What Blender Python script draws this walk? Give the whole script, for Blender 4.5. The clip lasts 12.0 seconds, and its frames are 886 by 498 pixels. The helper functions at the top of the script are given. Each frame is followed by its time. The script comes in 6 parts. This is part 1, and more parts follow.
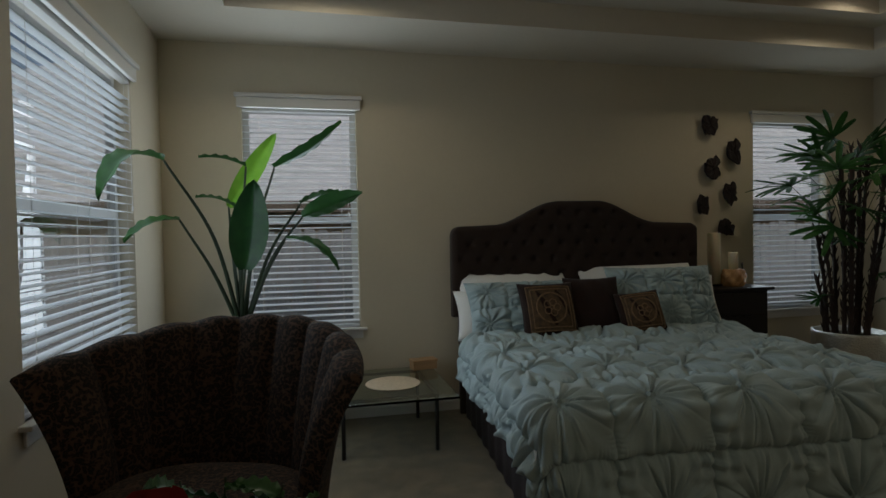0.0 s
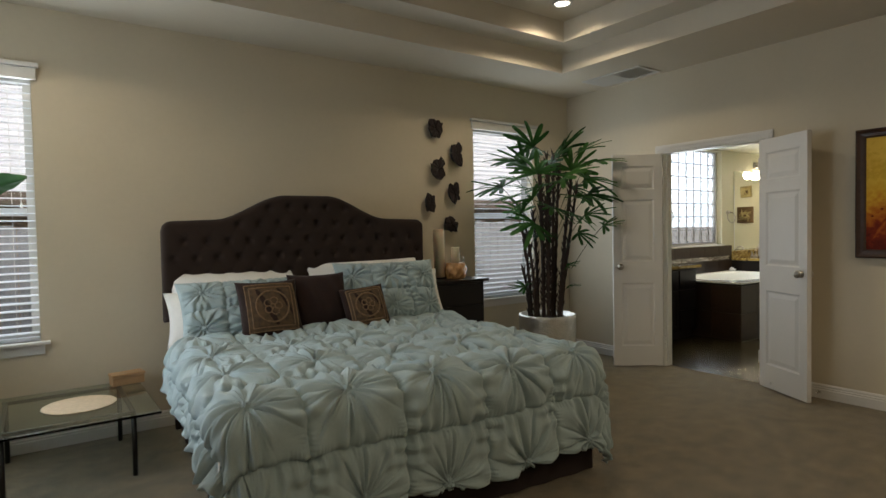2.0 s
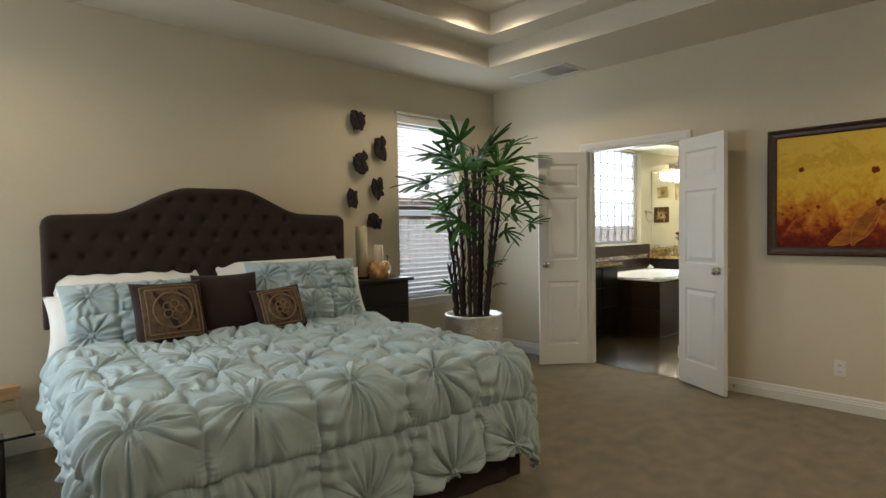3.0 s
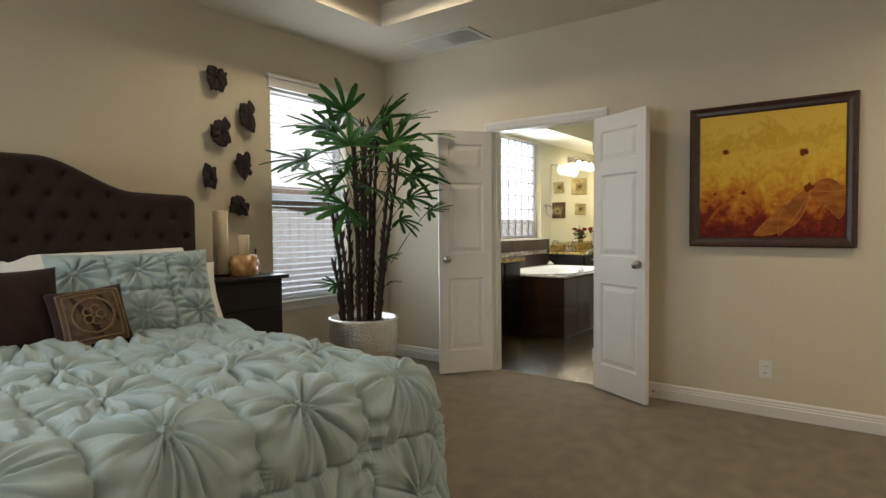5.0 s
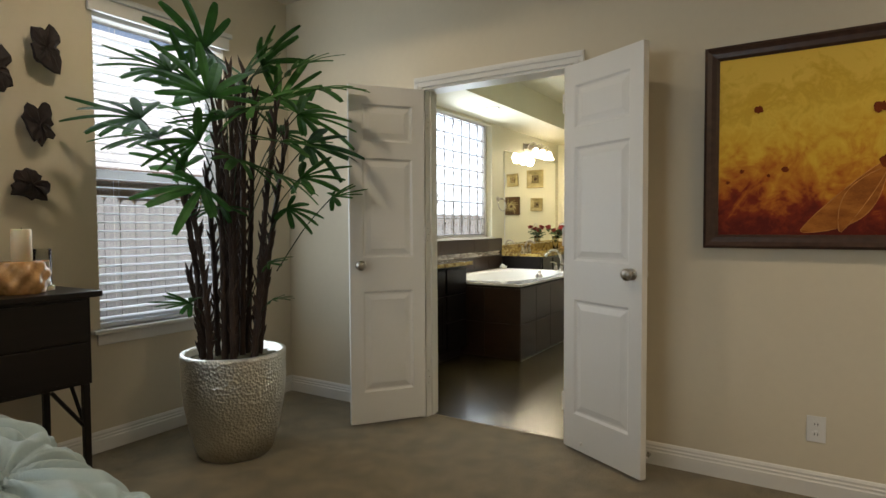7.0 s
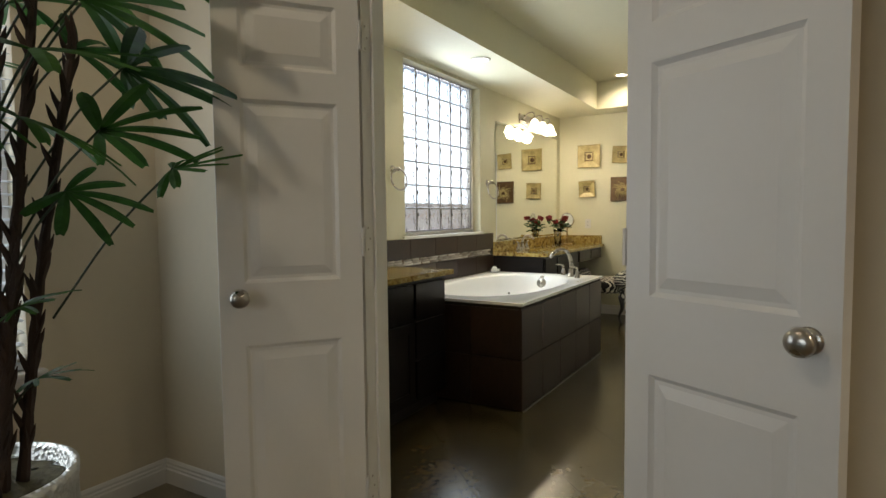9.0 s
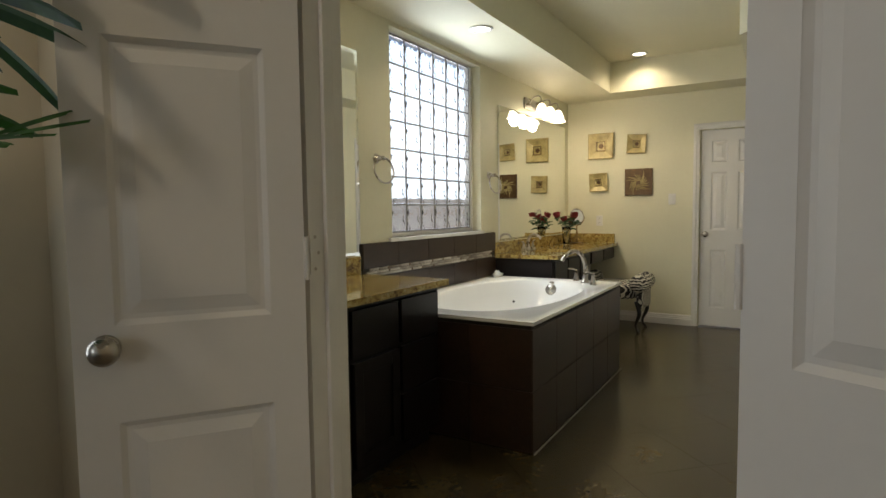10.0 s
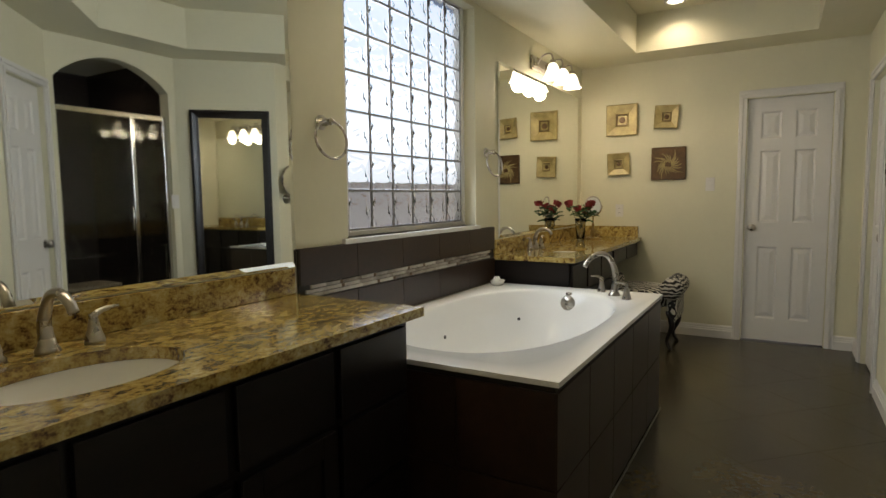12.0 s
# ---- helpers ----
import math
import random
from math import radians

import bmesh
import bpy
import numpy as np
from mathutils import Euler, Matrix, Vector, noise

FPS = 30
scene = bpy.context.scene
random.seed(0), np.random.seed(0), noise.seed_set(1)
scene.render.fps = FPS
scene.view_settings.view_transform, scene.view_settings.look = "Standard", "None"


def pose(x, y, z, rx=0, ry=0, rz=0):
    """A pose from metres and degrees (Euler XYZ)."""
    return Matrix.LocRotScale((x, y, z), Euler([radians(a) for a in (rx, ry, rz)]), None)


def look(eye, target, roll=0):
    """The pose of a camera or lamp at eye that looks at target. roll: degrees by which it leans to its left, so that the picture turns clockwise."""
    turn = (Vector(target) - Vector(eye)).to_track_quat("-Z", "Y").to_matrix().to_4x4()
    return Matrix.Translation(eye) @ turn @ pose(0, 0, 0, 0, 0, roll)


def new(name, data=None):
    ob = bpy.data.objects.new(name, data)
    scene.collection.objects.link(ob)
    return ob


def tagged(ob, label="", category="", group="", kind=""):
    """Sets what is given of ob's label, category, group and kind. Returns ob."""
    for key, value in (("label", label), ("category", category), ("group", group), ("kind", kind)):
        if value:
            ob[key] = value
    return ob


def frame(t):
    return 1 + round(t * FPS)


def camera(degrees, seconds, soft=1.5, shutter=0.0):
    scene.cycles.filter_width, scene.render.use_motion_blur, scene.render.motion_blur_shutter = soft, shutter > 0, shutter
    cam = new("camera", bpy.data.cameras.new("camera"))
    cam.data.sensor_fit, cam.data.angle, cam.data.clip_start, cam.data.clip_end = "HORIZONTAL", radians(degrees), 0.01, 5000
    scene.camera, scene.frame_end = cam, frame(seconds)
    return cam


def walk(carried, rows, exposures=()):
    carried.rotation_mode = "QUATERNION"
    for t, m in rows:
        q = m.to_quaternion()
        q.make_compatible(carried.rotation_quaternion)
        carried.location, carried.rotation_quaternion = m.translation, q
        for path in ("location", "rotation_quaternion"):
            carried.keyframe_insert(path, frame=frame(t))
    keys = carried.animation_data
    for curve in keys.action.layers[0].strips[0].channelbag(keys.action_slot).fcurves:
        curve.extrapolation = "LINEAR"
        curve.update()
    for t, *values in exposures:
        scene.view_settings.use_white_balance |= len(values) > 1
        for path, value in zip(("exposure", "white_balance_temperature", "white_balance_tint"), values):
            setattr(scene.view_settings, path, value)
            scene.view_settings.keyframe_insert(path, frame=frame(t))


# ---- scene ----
cam = camera(75.3, 12.0)
PATH = [
    (0, (0.053, 0.419, 1.394), (0.51, 2.366, 1.345), -1.1),
    (0.5, (0.134, 0.398, 1.379), (0.815, 2.278, 1.323), -1.1),
    (1, (0.234, 0.384, 1.366), (1.109, 2.181, 1.308), -1.2),
    (1.5, (0.34, 0.379, 1.354), (1.373, 2.09, 1.292), -1.1),
    (2, (0.409, 0.38, 1.352), (1.57, 2.007, 1.289), -1.1),
    (2.5, (0.473, 0.418, 1.344), (1.733, 1.97, 1.282), -1.0),
    (3, (0.556, 0.523, 1.331), (1.913, 1.991, 1.262), -0.9),
    (5, (1.139, 1.061, 1.241), (2.745, 2.251, 1.166), -0.5),
    (5.5, (1.385, 1.196, 1.227), (3.029, 2.332, 1.151), -0.4),
    (6, (1.692, 1.328, 1.206), (3.367, 2.418, 1.132), -0.4),
    (6.5, (2.016, 1.494, 1.195), (3.701, 2.569, 1.118), -0.3),
    (7, (2.356, 1.658, 1.202), (4.053, 2.714, 1.125), -0.3),
    (7.2, (2.492, 1.718, 1.202), (4.19, 2.772, 1.122), -0.3),
    (9, (3.747, 2.374, 1.234), (5.464, 3.393, 1.118), -0.6),
    (9.5, (4.059, 2.533, 1.241), (5.778, 3.547, 1.115), -0.7),
    (10, (4.347, 2.685, 1.252), (6.063, 3.703, 1.118), -0.7),
    (10.5, (4.612, 2.825, 1.259), (6.33, 3.839, 1.114), -0.8),
    (11, (4.862, 2.956, 1.26), (6.577, 3.974, 1.107), -0.8),
    (11.5, (5.105, 3.082, 1.263), (6.818, 4.101, 1.091), -0.6),
    (12, (5.356, 3.183, 1.258), (7.075, 4.19, 1.079), -0.7),
]
EXPOSURES = [(0, -1.5, 6200, 7), (0.5, -1.17, 6250, 8), (1.0, -0.78, 6380, 9), (1.5, -0.45, 6500, 10), (2.0, -0.08, 6500, 10), (2.5, 0.22, 6500, 10), (3.0, 0.43, 6500, 10), (5.0, 0.48, 6500, 10), (7.0, 0.36, 6500, 10), (9.0, -0.02, 6500, 10), (9.5, -0.14, 6530, 10), (10.0, -0.27, 6560, 11), (12.0, -0.6, 6600, 12)]
walk(cam, [(t, look(eye, target, roll)) for t, eye, target, roll in PATH], EXPOSURES)

# ---- world and light ----
world = bpy.data.worlds.new("world")
scene.world = world
world.use_nodes = True
sky = world.node_tree.nodes.new("ShaderNodeTexSky")
sky.sky_type, sky.sun_disc, sky.sun_elevation, sky.sun_rotation = "NISHITA", False, radians(47.6), radians(156)
sky.air_density, sky.dust_density, sky.ozone_density = 0.7, 6.0, 0.3
world.node_tree.links.new(sky.outputs[0], world.node_tree.nodes["Background"].inputs[0])
world.node_tree.nodes["Background"].inputs[1].default_value = 0.15


def lamp(name, kind, m, energy, colour=(1, 1, 1), size=0.0, size_y=0.0, spot=0.0, angle=0.0):
    data = bpy.data.lights.new(name, kind)
    data.energy, data.color = energy, colour
    if kind == "AREA":
        data.shape, data.size, data.size_y = "RECTANGLE", size, size_y
    elif kind == "SUN":
        data.angle = angle
    else:
        data.shadow_soft_size = size
    if kind == "SPOT":
        data.spot_size, data.spot_blend = spot, 0.6
    ob = new(name, data)
    ob.matrix_world = m
    return ob


lamp("sun", "SUN", look((18, -40, 48), (0, 0, 0)), 3.0, (1, 0.97, 0.93), angle=radians(10))
DAY = (0.82, 0.92, 1.0)
WARM = (1.0, 0.84, 0.60)
CAN_BED, CAN_BATH, BULB = 48.0, 18.0, 7.2
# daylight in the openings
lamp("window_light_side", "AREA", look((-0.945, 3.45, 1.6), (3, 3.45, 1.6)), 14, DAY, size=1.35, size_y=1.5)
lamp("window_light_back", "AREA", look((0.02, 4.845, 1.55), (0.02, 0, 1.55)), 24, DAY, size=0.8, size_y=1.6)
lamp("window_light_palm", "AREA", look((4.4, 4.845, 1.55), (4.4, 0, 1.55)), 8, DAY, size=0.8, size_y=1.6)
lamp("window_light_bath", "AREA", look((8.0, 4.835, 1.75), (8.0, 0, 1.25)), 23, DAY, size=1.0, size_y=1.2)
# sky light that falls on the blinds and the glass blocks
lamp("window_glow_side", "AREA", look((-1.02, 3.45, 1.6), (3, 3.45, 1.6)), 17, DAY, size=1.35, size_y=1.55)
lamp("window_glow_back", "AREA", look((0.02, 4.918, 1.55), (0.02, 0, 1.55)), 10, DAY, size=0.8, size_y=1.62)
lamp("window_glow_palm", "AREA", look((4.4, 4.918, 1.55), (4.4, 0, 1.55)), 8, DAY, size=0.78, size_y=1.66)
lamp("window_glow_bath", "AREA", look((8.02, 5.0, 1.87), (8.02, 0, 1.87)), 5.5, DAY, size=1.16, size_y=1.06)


# ---- materials ----
def material(name, colour, rough=0.6, metal=0.0, vary=0.12, scale=6.0, bump=0.0, bump_scale=120.0, spec=0.5, second=None, coat=0.0, sheen=0.0, stretch=(1, 1, 1)):
    """Base colour varied at two scales, with fine relief."""
    m = bpy.data.materials.new(name)
    m.use_nodes = True
    n, l = m.node_tree.nodes, m.node_tree.links
    b = n["Principled BSDF"]
    b.inputs["Metallic"].default_value = metal
    b.inputs["Specular IOR Level"].default_value = spec
    b.inputs["Coat Weight"].default_value = coat
    b.inputs["Sheen Weight"].default_value = sheen
    co = n.new("ShaderNodeTexCoord")
    mp = n.new("ShaderNodeMapping")
    mp.inputs["Scale"].default_value = stretch
    l.new(co.outputs["Object"], mp.inputs[0])
    big = n.new("ShaderNodeTexNoise")
    big.inputs["Scale"].default_value, big.inputs["Detail"].default_value = scale, 6
    fine = n.new("ShaderNodeTexNoise")
    fine.inputs["Scale"].default_value, fine.inputs["Detail"].default_value = scale * 14, 3
    l.new(mp.outputs[0], big.inputs[0]); l.new(mp.outputs[0], fine.inputs[0])
    mix = n.new("ShaderNodeMath")
    mix.operation = "MULTIPLY_ADD"
    mix.inputs[1].default_value = 0.4
    l.new(fine.outputs[0], mix.inputs[0]); l.new(big.outputs[0], mix.inputs[2])
    ramp = n.new("ShaderNodeValToRGB")
    c = Vector(colour)
    lo = c * (1 - vary)
    hi = Vector(second) if second else c * (1 + vary)
    ramp.color_ramp.elements[0].position, ramp.color_ramp.elements[1].position = 0.4, 1.0
    ramp.color_ramp.elements[0].color, ramp.color_ramp.elements[1].color = (*lo, 1), (*hi, 1)
    l.new(mix.outputs[0], ramp.inputs[0]); l.new(ramp.outputs[0], b.inputs["Base Color"])
    rr = n.new("ShaderNodeMapRange")
    rr.inputs["To Min"].default_value, rr.inputs["To Max"].default_value = max(0.02, rough * 0.85), min(1, rough * 1.15)
    l.new(big.outputs[0], rr.inputs[0]); l.new(rr.outputs[0], b.inputs["Roughness"])
    if bump:
        bn = n.new("ShaderNodeTexNoise")
        bn.inputs["Scale"].default_value, bn.inputs["Detail"].default_value = bump_scale, 3
        bp = n.new("ShaderNodeBump")
        bp.inputs["Strength"].default_value, bp.inputs["Distance"].default_value = bump, 0.004
        l.new(mp.outputs[0], bn.inputs[0]); l.new(bn.outputs[0], bp.inputs["Height"]); l.new(bp.outputs[0], b.inputs["Normal"])
    return m


def glow(name, colour, strength):
    m = bpy.data.materials.new(name)
    m.use_nodes = True
    b = m.node_tree.nodes["Principled BSDF"]
    b.inputs["Base Color"].default_value = (0.9, 0.9, 0.88, 1)
    b.inputs["Emission Color"].default_value = (*colour, 1)
    b.inputs["Emission Strength"].default_value = strength
    return m


PAINT = material("wall_paint", (0.60, 0.53, 0.405), 0.75, vary=0.04, scale=2, bump=0.12, bump_scale=160)
BATHPAINT = material("bath_wall_paint", (0.66, 0.63, 0.47), 0.6, vary=0.04, scale=2, bump=0.12, bump_scale=160)
CEIL = material("ceiling_paint", (0.66, 0.60, 0.50), 0.8, vary=0.04, scale=2, bump=0.15, bump_scale=120)
WHITE = material("white_trim_paint", (0.68, 0.66, 0.63), 0.38, vary=0.03, scale=3, bump=0.03)
CARPET = material("carpet", (0.160, 0.124, 0.070), 0.95, vary=0.42, scale=8, bump=1.0, bump_scale=240, spec=0.1, sheen=0.3)
BATHFLOOR = material("bath_floor_tile", (0.024, 0.018, 0.008), 0.25, vary=0.45, scale=2.4, bump=0.02, bump_scale=300, second=(0.095, 0.071, 0.031))
GROUT = material("grout", (0.03, 0.026, 0.02), 0.9)
ESPRESSO = material("espresso_wood", (0.008, 0.0055, 0.005), 0.36, spec=0.3, vary=0.4, scale=3, stretch=(1, 1, 8), bump=0.05)
DARKTILE = material("dark_slate_tile", (0.024, 0.017, 0.013), 0.33, vary=0.4, scale=2.2, second=(0.055, 0.028, 0.016), bump=0.08, bump_scale=20)
UPHOL = material("brown_upholstery", (0.026, 0.015, 0.011), 0.9, vary=0.15, scale=40, bump=0.4, bump_scale=500, sheen=0.08, spec=0.25)
DUVET = material("blue_duvet", (0.35, 0.44, 0.46), 0.8, vary=0.08, scale=5, bump=0.25, bump_scale=900, sheen=0.2)
LINEN = material("white_linen", (0.78, 0.77, 0.74), 0.85, vary=0.04, scale=8, bump=0.2, bump_scale=700)
SKIRT = material("dark_bedskirt", (0.022, 0.013, 0.012), 0.9, vary=0.2, scale=20, bump=0.3, bump_scale=500)
NICKEL = material("brushed_nickel", (0.43, 0.40, 0.36), 0.28, 1.0, vary=0.06, scale=20)
CHROME = material("chrome", (0.7, 0.69, 0.67), 0.12, 1.0, vary=0.03)
PORCELAIN = material("white_acrylic", (0.86, 0.85, 0.82), 0.12, vary=0.02, coat=0.3)
def nodes_of(name, rough=0.6, **inputs):
    m = bpy.data.materials.new(name)
    m.use_nodes = True
    n, l = m.node_tree.nodes, m.node_tree.links
    b = n["Principled BSDF"]
    b.inputs["Roughness"].default_value = rough
    co = n.new("ShaderNodeTexCoord")
    return m, n, l, b, co.outputs["Object"]


def ramp_of(n, stops, mode="LINEAR"):
    r = n.new("ShaderNodeValToRGB")
    r.color_ramp.interpolation = mode
    e = r.color_ramp.elements
    while len(e) < len(stops):
        e.new(0.5)
    for k, (p, c) in zip(e, stops):
        k.position, k.color = p, (*c, 1)
    return r


def noise_of(n, l, co, scale, detail=5, distort=0.0):
    t = n.new("ShaderNodeTexNoise")
    t.inputs["Scale"].default_value, t.inputs["Detail"].default_value, t.inputs["Distortion"].default_value = scale, detail, distort
    l.new(co, t.inputs[0])
    return t.outputs[0]


def bumped(n, l, b, height, strength, distance=0.004):
    bp = n.new("ShaderNodeBump")
    bp.inputs["Strength"].default_value, bp.inputs["Distance"].default_value = strength, distance
    l.new(height, bp.inputs["Height"]); l.new(bp.outputs[0], b.inputs["Normal"])


def math_of(n, l, op, a, b=0.0):
    t = n.new("ShaderNodeMath")
    t.operation = op
    for k, v in ((0, a), (1, b)):
        if isinstance(v, (int, float)):
            t.inputs[k].default_value = v
        else:
            l.new(v, t.inputs[k])
    return t.outputs[0]


def make_granite():
    m, n, l, b, co = nodes_of("gold_granite", 0.12)
    mp = n.new("ShaderNodeMapping")
    mp.inputs["Scale"].default_value = (0.75, 1.1, 1.0)
    l.new(co, mp.inputs[0])
    big, mid, fine = noise_of(n, l, mp.outputs[0], 25, 8, 1.0), noise_of(n, l, mp.outputs[0], 64, 6, 0.8), noise_of(n, l, co, 170, 3)
    mixed = math_of(n, l, "ADD", math_of(n, l, "MULTIPLY", big, 0.5), math_of(n, l, "ADD", math_of(n, l, "MULTIPLY", mid, 0.35), math_of(n, l, "MULTIPLY", fine, 0.2)))
    r = ramp_of(n, [(0.37, (0.028, 0.014, 0.008)), (0.43, (0.125, 0.066, 0.022)), (0.49, (0.28, 0.185, 0.052)), (0.56, (0.42, 0.31, 0.095)), (0.67, (0.52, 0.43, 0.21))])
    l.new(mixed, r.inputs[0]); l.new(r.outputs[0], b.inputs["Base Color"])
    b.inputs["Coat Weight"].default_value = 0.4
    return m


def make_leopard():
    m, n, l, b, co = nodes_of("leopard_chenille", 0.9)
    wob = n.new("ShaderNodeMixRGB")
    wob.inputs[0].default_value = 0.05
    nz = n.new("ShaderNodeTexNoise")
    nz.inputs["Scale"].default_value = 22
    l.new(co, nz.inputs[0]); l.new(co, wob.inputs[1]); l.new(nz.outputs[1], wob.inputs[2])
    v = n.new("ShaderNodeTexVoronoi")
    v.inputs["Scale"].default_value = 74
    l.new(wob.outputs[0], v.inputs[0])
    r = ramp_of(n, [(0.0, (0.036, 0.018, 0.010)), (0.18, (0.030, 0.015, 0.008)), (0.28, (0.004, 0.003, 0.003)), (0.48, (0.005, 0.003, 0.003)), (0.60, (0.058, 0.030, 0.018)), (1.0, (0.095, 0.052, 0.030))])
    l.new(v.outputs["Distance"], r.inputs[0]); l.new(r.outputs[0], b.inputs["Base Color"])
    bumped(n, l, b, noise_of(n, l, co, 350), 0.5)
    return m


def make_zebra():
    m, n, l, b, co = nodes_of("zebra_fabric", 0.8)
    w = n.new("ShaderNodeTexWave")
    w.inputs["Scale"].default_value, w.inputs["Distortion"].default_value, w.inputs["Detail Scale"].default_value = 11, 7, 1.4
    l.new(co, w.inputs[0])
    r = ramp_of(n, [(0.46, (0.012, 0.010, 0.009)), (0.54, (0.62, 0.58, 0.50))])
    l.new(w.outputs[0], r.inputs[0]); l.new(r.outputs[0], b.inputs["Base Color"])
    return m


def make_hammered():
    m, n, l, b, co = nodes_of("hammered_silver", 0.42)
    b.inputs["Metallic"].default_value = 1
    r = ramp_of(n, [(0.3, (0.62, 0.61, 0.57)), (0.7, (0.78, 0.77, 0.73))])
    l.new(noise_of(n, l, co, 12), r.inputs[0]); l.new(r.outputs[0], b.inputs["Base Color"])
    v = n.new("ShaderNodeTexVoronoi")
    v.feature = "F1"
    v.inputs["Scale"].default_value = 74
    l.new(co, v.inputs[0])
    bumped(n, l, b, v.outputs["Distance"], 0.75, 0.006)
    return m


def make_glassblock():
    m, n, l, b, co = nodes_of("wavy_glass", 0.10)
    b.inputs["Transmission Weight"].default_value, b.inputs["IOR"].default_value = 1, 1.35
    b.inputs["Base Color"].default_value = (0.95, 0.97, 1.0, 1)
    bumped(n, l, b, noise_of(n, l, co, 11, 2, 1.2), 0.8, 0.016)
    return m


def make_pane(name, colour=(0.96, 0.98, 0.98), ior=1.45):
    m, n, l, b, co = nodes_of(name, 0.0)
    b.inputs["Transmission Weight"].default_value, b.inputs["IOR"].default_value = 1, ior
    b.inputs["Base Color"].default_value = (*colour, 1)
    return m


def make_slat():
    m, n, l, b, co = nodes_of("white_slat", 0.4)
    out = n["Material Output"]
    tr = n.new("ShaderNodeBsdfTranslucent")
    tr.inputs[0].default_value = (0.85, 0.88, 0.92, 1)
    mx = n.new("ShaderNodeMixShader")
    mx.inputs[0].default_value = 0.35
    r = ramp_of(n, [(0.3, (0.76, 0.77, 0.78)), (0.7, (0.84, 0.85, 0.86))])
    l.new(noise_of(n, l, co, 5), r.inputs[0]); l.new(r.outputs[0], b.inputs["Base Color"])
    l.new(b.outputs[0], mx.inputs[1]); l.new(tr.outputs[0], mx.inputs[2]); l.new(mx.outputs[0], out.inputs[0])
    return m


def make_leaf(name, dark, light, rough=0.35, thin=0.0):
    m, n, l, b, co = nodes_of(name, rough)
    info = n.new("ShaderNodeObjectInfo")
    s = math_of(n, l, "ADD", math_of(n, l, "MULTIPLY", noise_of(n, l, co, 18), 0.6), math_of(n, l, "MULTIPLY", info.outputs["Random"], 0.5))
    r = ramp_of(n, [(0.25, dark), (0.85, light)])
    l.new(s, r.inputs[0]); l.new(r.outputs[0], b.inputs["Base Color"])
    bumped(n, l, b, noise_of(n, l, co, 60), 0.15)
    if thin:
        tr = n.new("ShaderNodeBsdfTranslucent")
        mx = n.new("ShaderNodeMixShader")
        mx.inputs[0].default_value = thin
        bright = n.new("ShaderNodeHueSaturation")
        bright.inputs["Value"].default_value = 2.0
        l.new(r.outputs[0], bright.inputs["Color"]); l.new(bright.outputs[0], tr.inputs[0])
        l.new(b.outputs[0], mx.inputs[1]); l.new(tr.outputs[0], mx.inputs[2]); l.new(mx.outputs[0], n["Material Output"].inputs[0])
    return m


def make_painting():
    """Yellow flower field, from golden sky to dark red ground."""
    m, n, l, b, co = nodes_of("flower_painting", 0.7)
    sep = n.new("ShaderNodeSeparateXYZ")
    l.new(co, sep.inputs[0])
    cloud = noise_of(n, l, co, 4.5, 7, 1.5)
    strokes = noise_of(n, l, co, 26, 5, 0.8)
    z = math_of(n, l, "ADD", math_of(n, l, "MULTIPLY", sep.outputs[2], 1.30), 0.57)
    z = math_of(n, l, "ADD", z, math_of(n, l, "MULTIPLY", math_of(n, l, "SUBTRACT", cloud, 0.5), 0.55))
    z = math_of(n, l, "ADD", z, math_of(n, l, "MULTIPLY", math_of(n, l, "SUBTRACT", strokes, 0.5), 0.22))
    swirl = noise_of(n, l, co, 7, 4, 3.5)
    z = math_of(n, l, "ADD", z, math_of(n, l, "MULTIPLY", math_of(n, l, "SUBTRACT", swirl, 0.5), 0.40))
    r = ramp_of(n, [(0.06, (0.10, 0.012, 0.007)), (0.20, (0.20, 0.026, 0.009)), (0.30, (0.40, 0.11, 0.014)), (0.44, (0.54, 0.23, 0.022)), (0.56, (0.64, 0.37, 0.036)), (0.72, (0.72, 0.48, 0.065)), (0.86, (0.60, 0.37, 0.040)), (1.0, (0.74, 0.49, 0.08))])
    l.new(z, r.inputs[0]); l.new(r.outputs[0], b.inputs["Base Color"])
    bumped(n, l, b, strokes, 0.3)
    b.inputs["Specular IOR Level"].default_value = 0.15
    return m


def make_shingle(name, a, c, sx, sz):
    m, n, l, b, co = nodes_of(name, 0.9)
    r = ramp_of(n, [(0.3, a), (0.7, c)])
    l.new(noise_of(n, l, co, 6, 8), r.inputs[0]); l.new(r.outputs[0], b.inputs["Base Color"])
    return m


GRANITE, LEOPARD, ZEBRA, HAMMERED, WAVY = make_granite(), make_leopard(), make_zebra(), make_hammered(), make_glassblock()
THINGLASS = make_pane("thin_glass", ior=1.1)
PANE, TABLEGLASS, SHOWERGLASS = make_pane("window_glass"), make_pane("green_glass", (0.80, 0.93, 0.88)), make_pane("shower_glass", (0.75, 0.78, 0.76))
SLAT = make_slat()
PALMLEAF = make_leaf("palm_leaf", (0.011, 0.036, 0.009), (0.044, 0.125, 0.022), 0.55, 0.2)
PALMLEAF.node_tree.nodes["Principled BSDF"].inputs["Specular IOR Level"].default_value = 0.25
BIGLEAF = make_leaf("broad_leaf", (0.010, 0.042, 0.012), (0.032, 0.105, 0.022), 0.4, 0.12)
LIMELEAF = make_leaf("young_leaf", (0.10, 0.22, 0.02), (0.19, 0.34, 0.04), 0.4, 0.3)
CANVAS = make_painting()
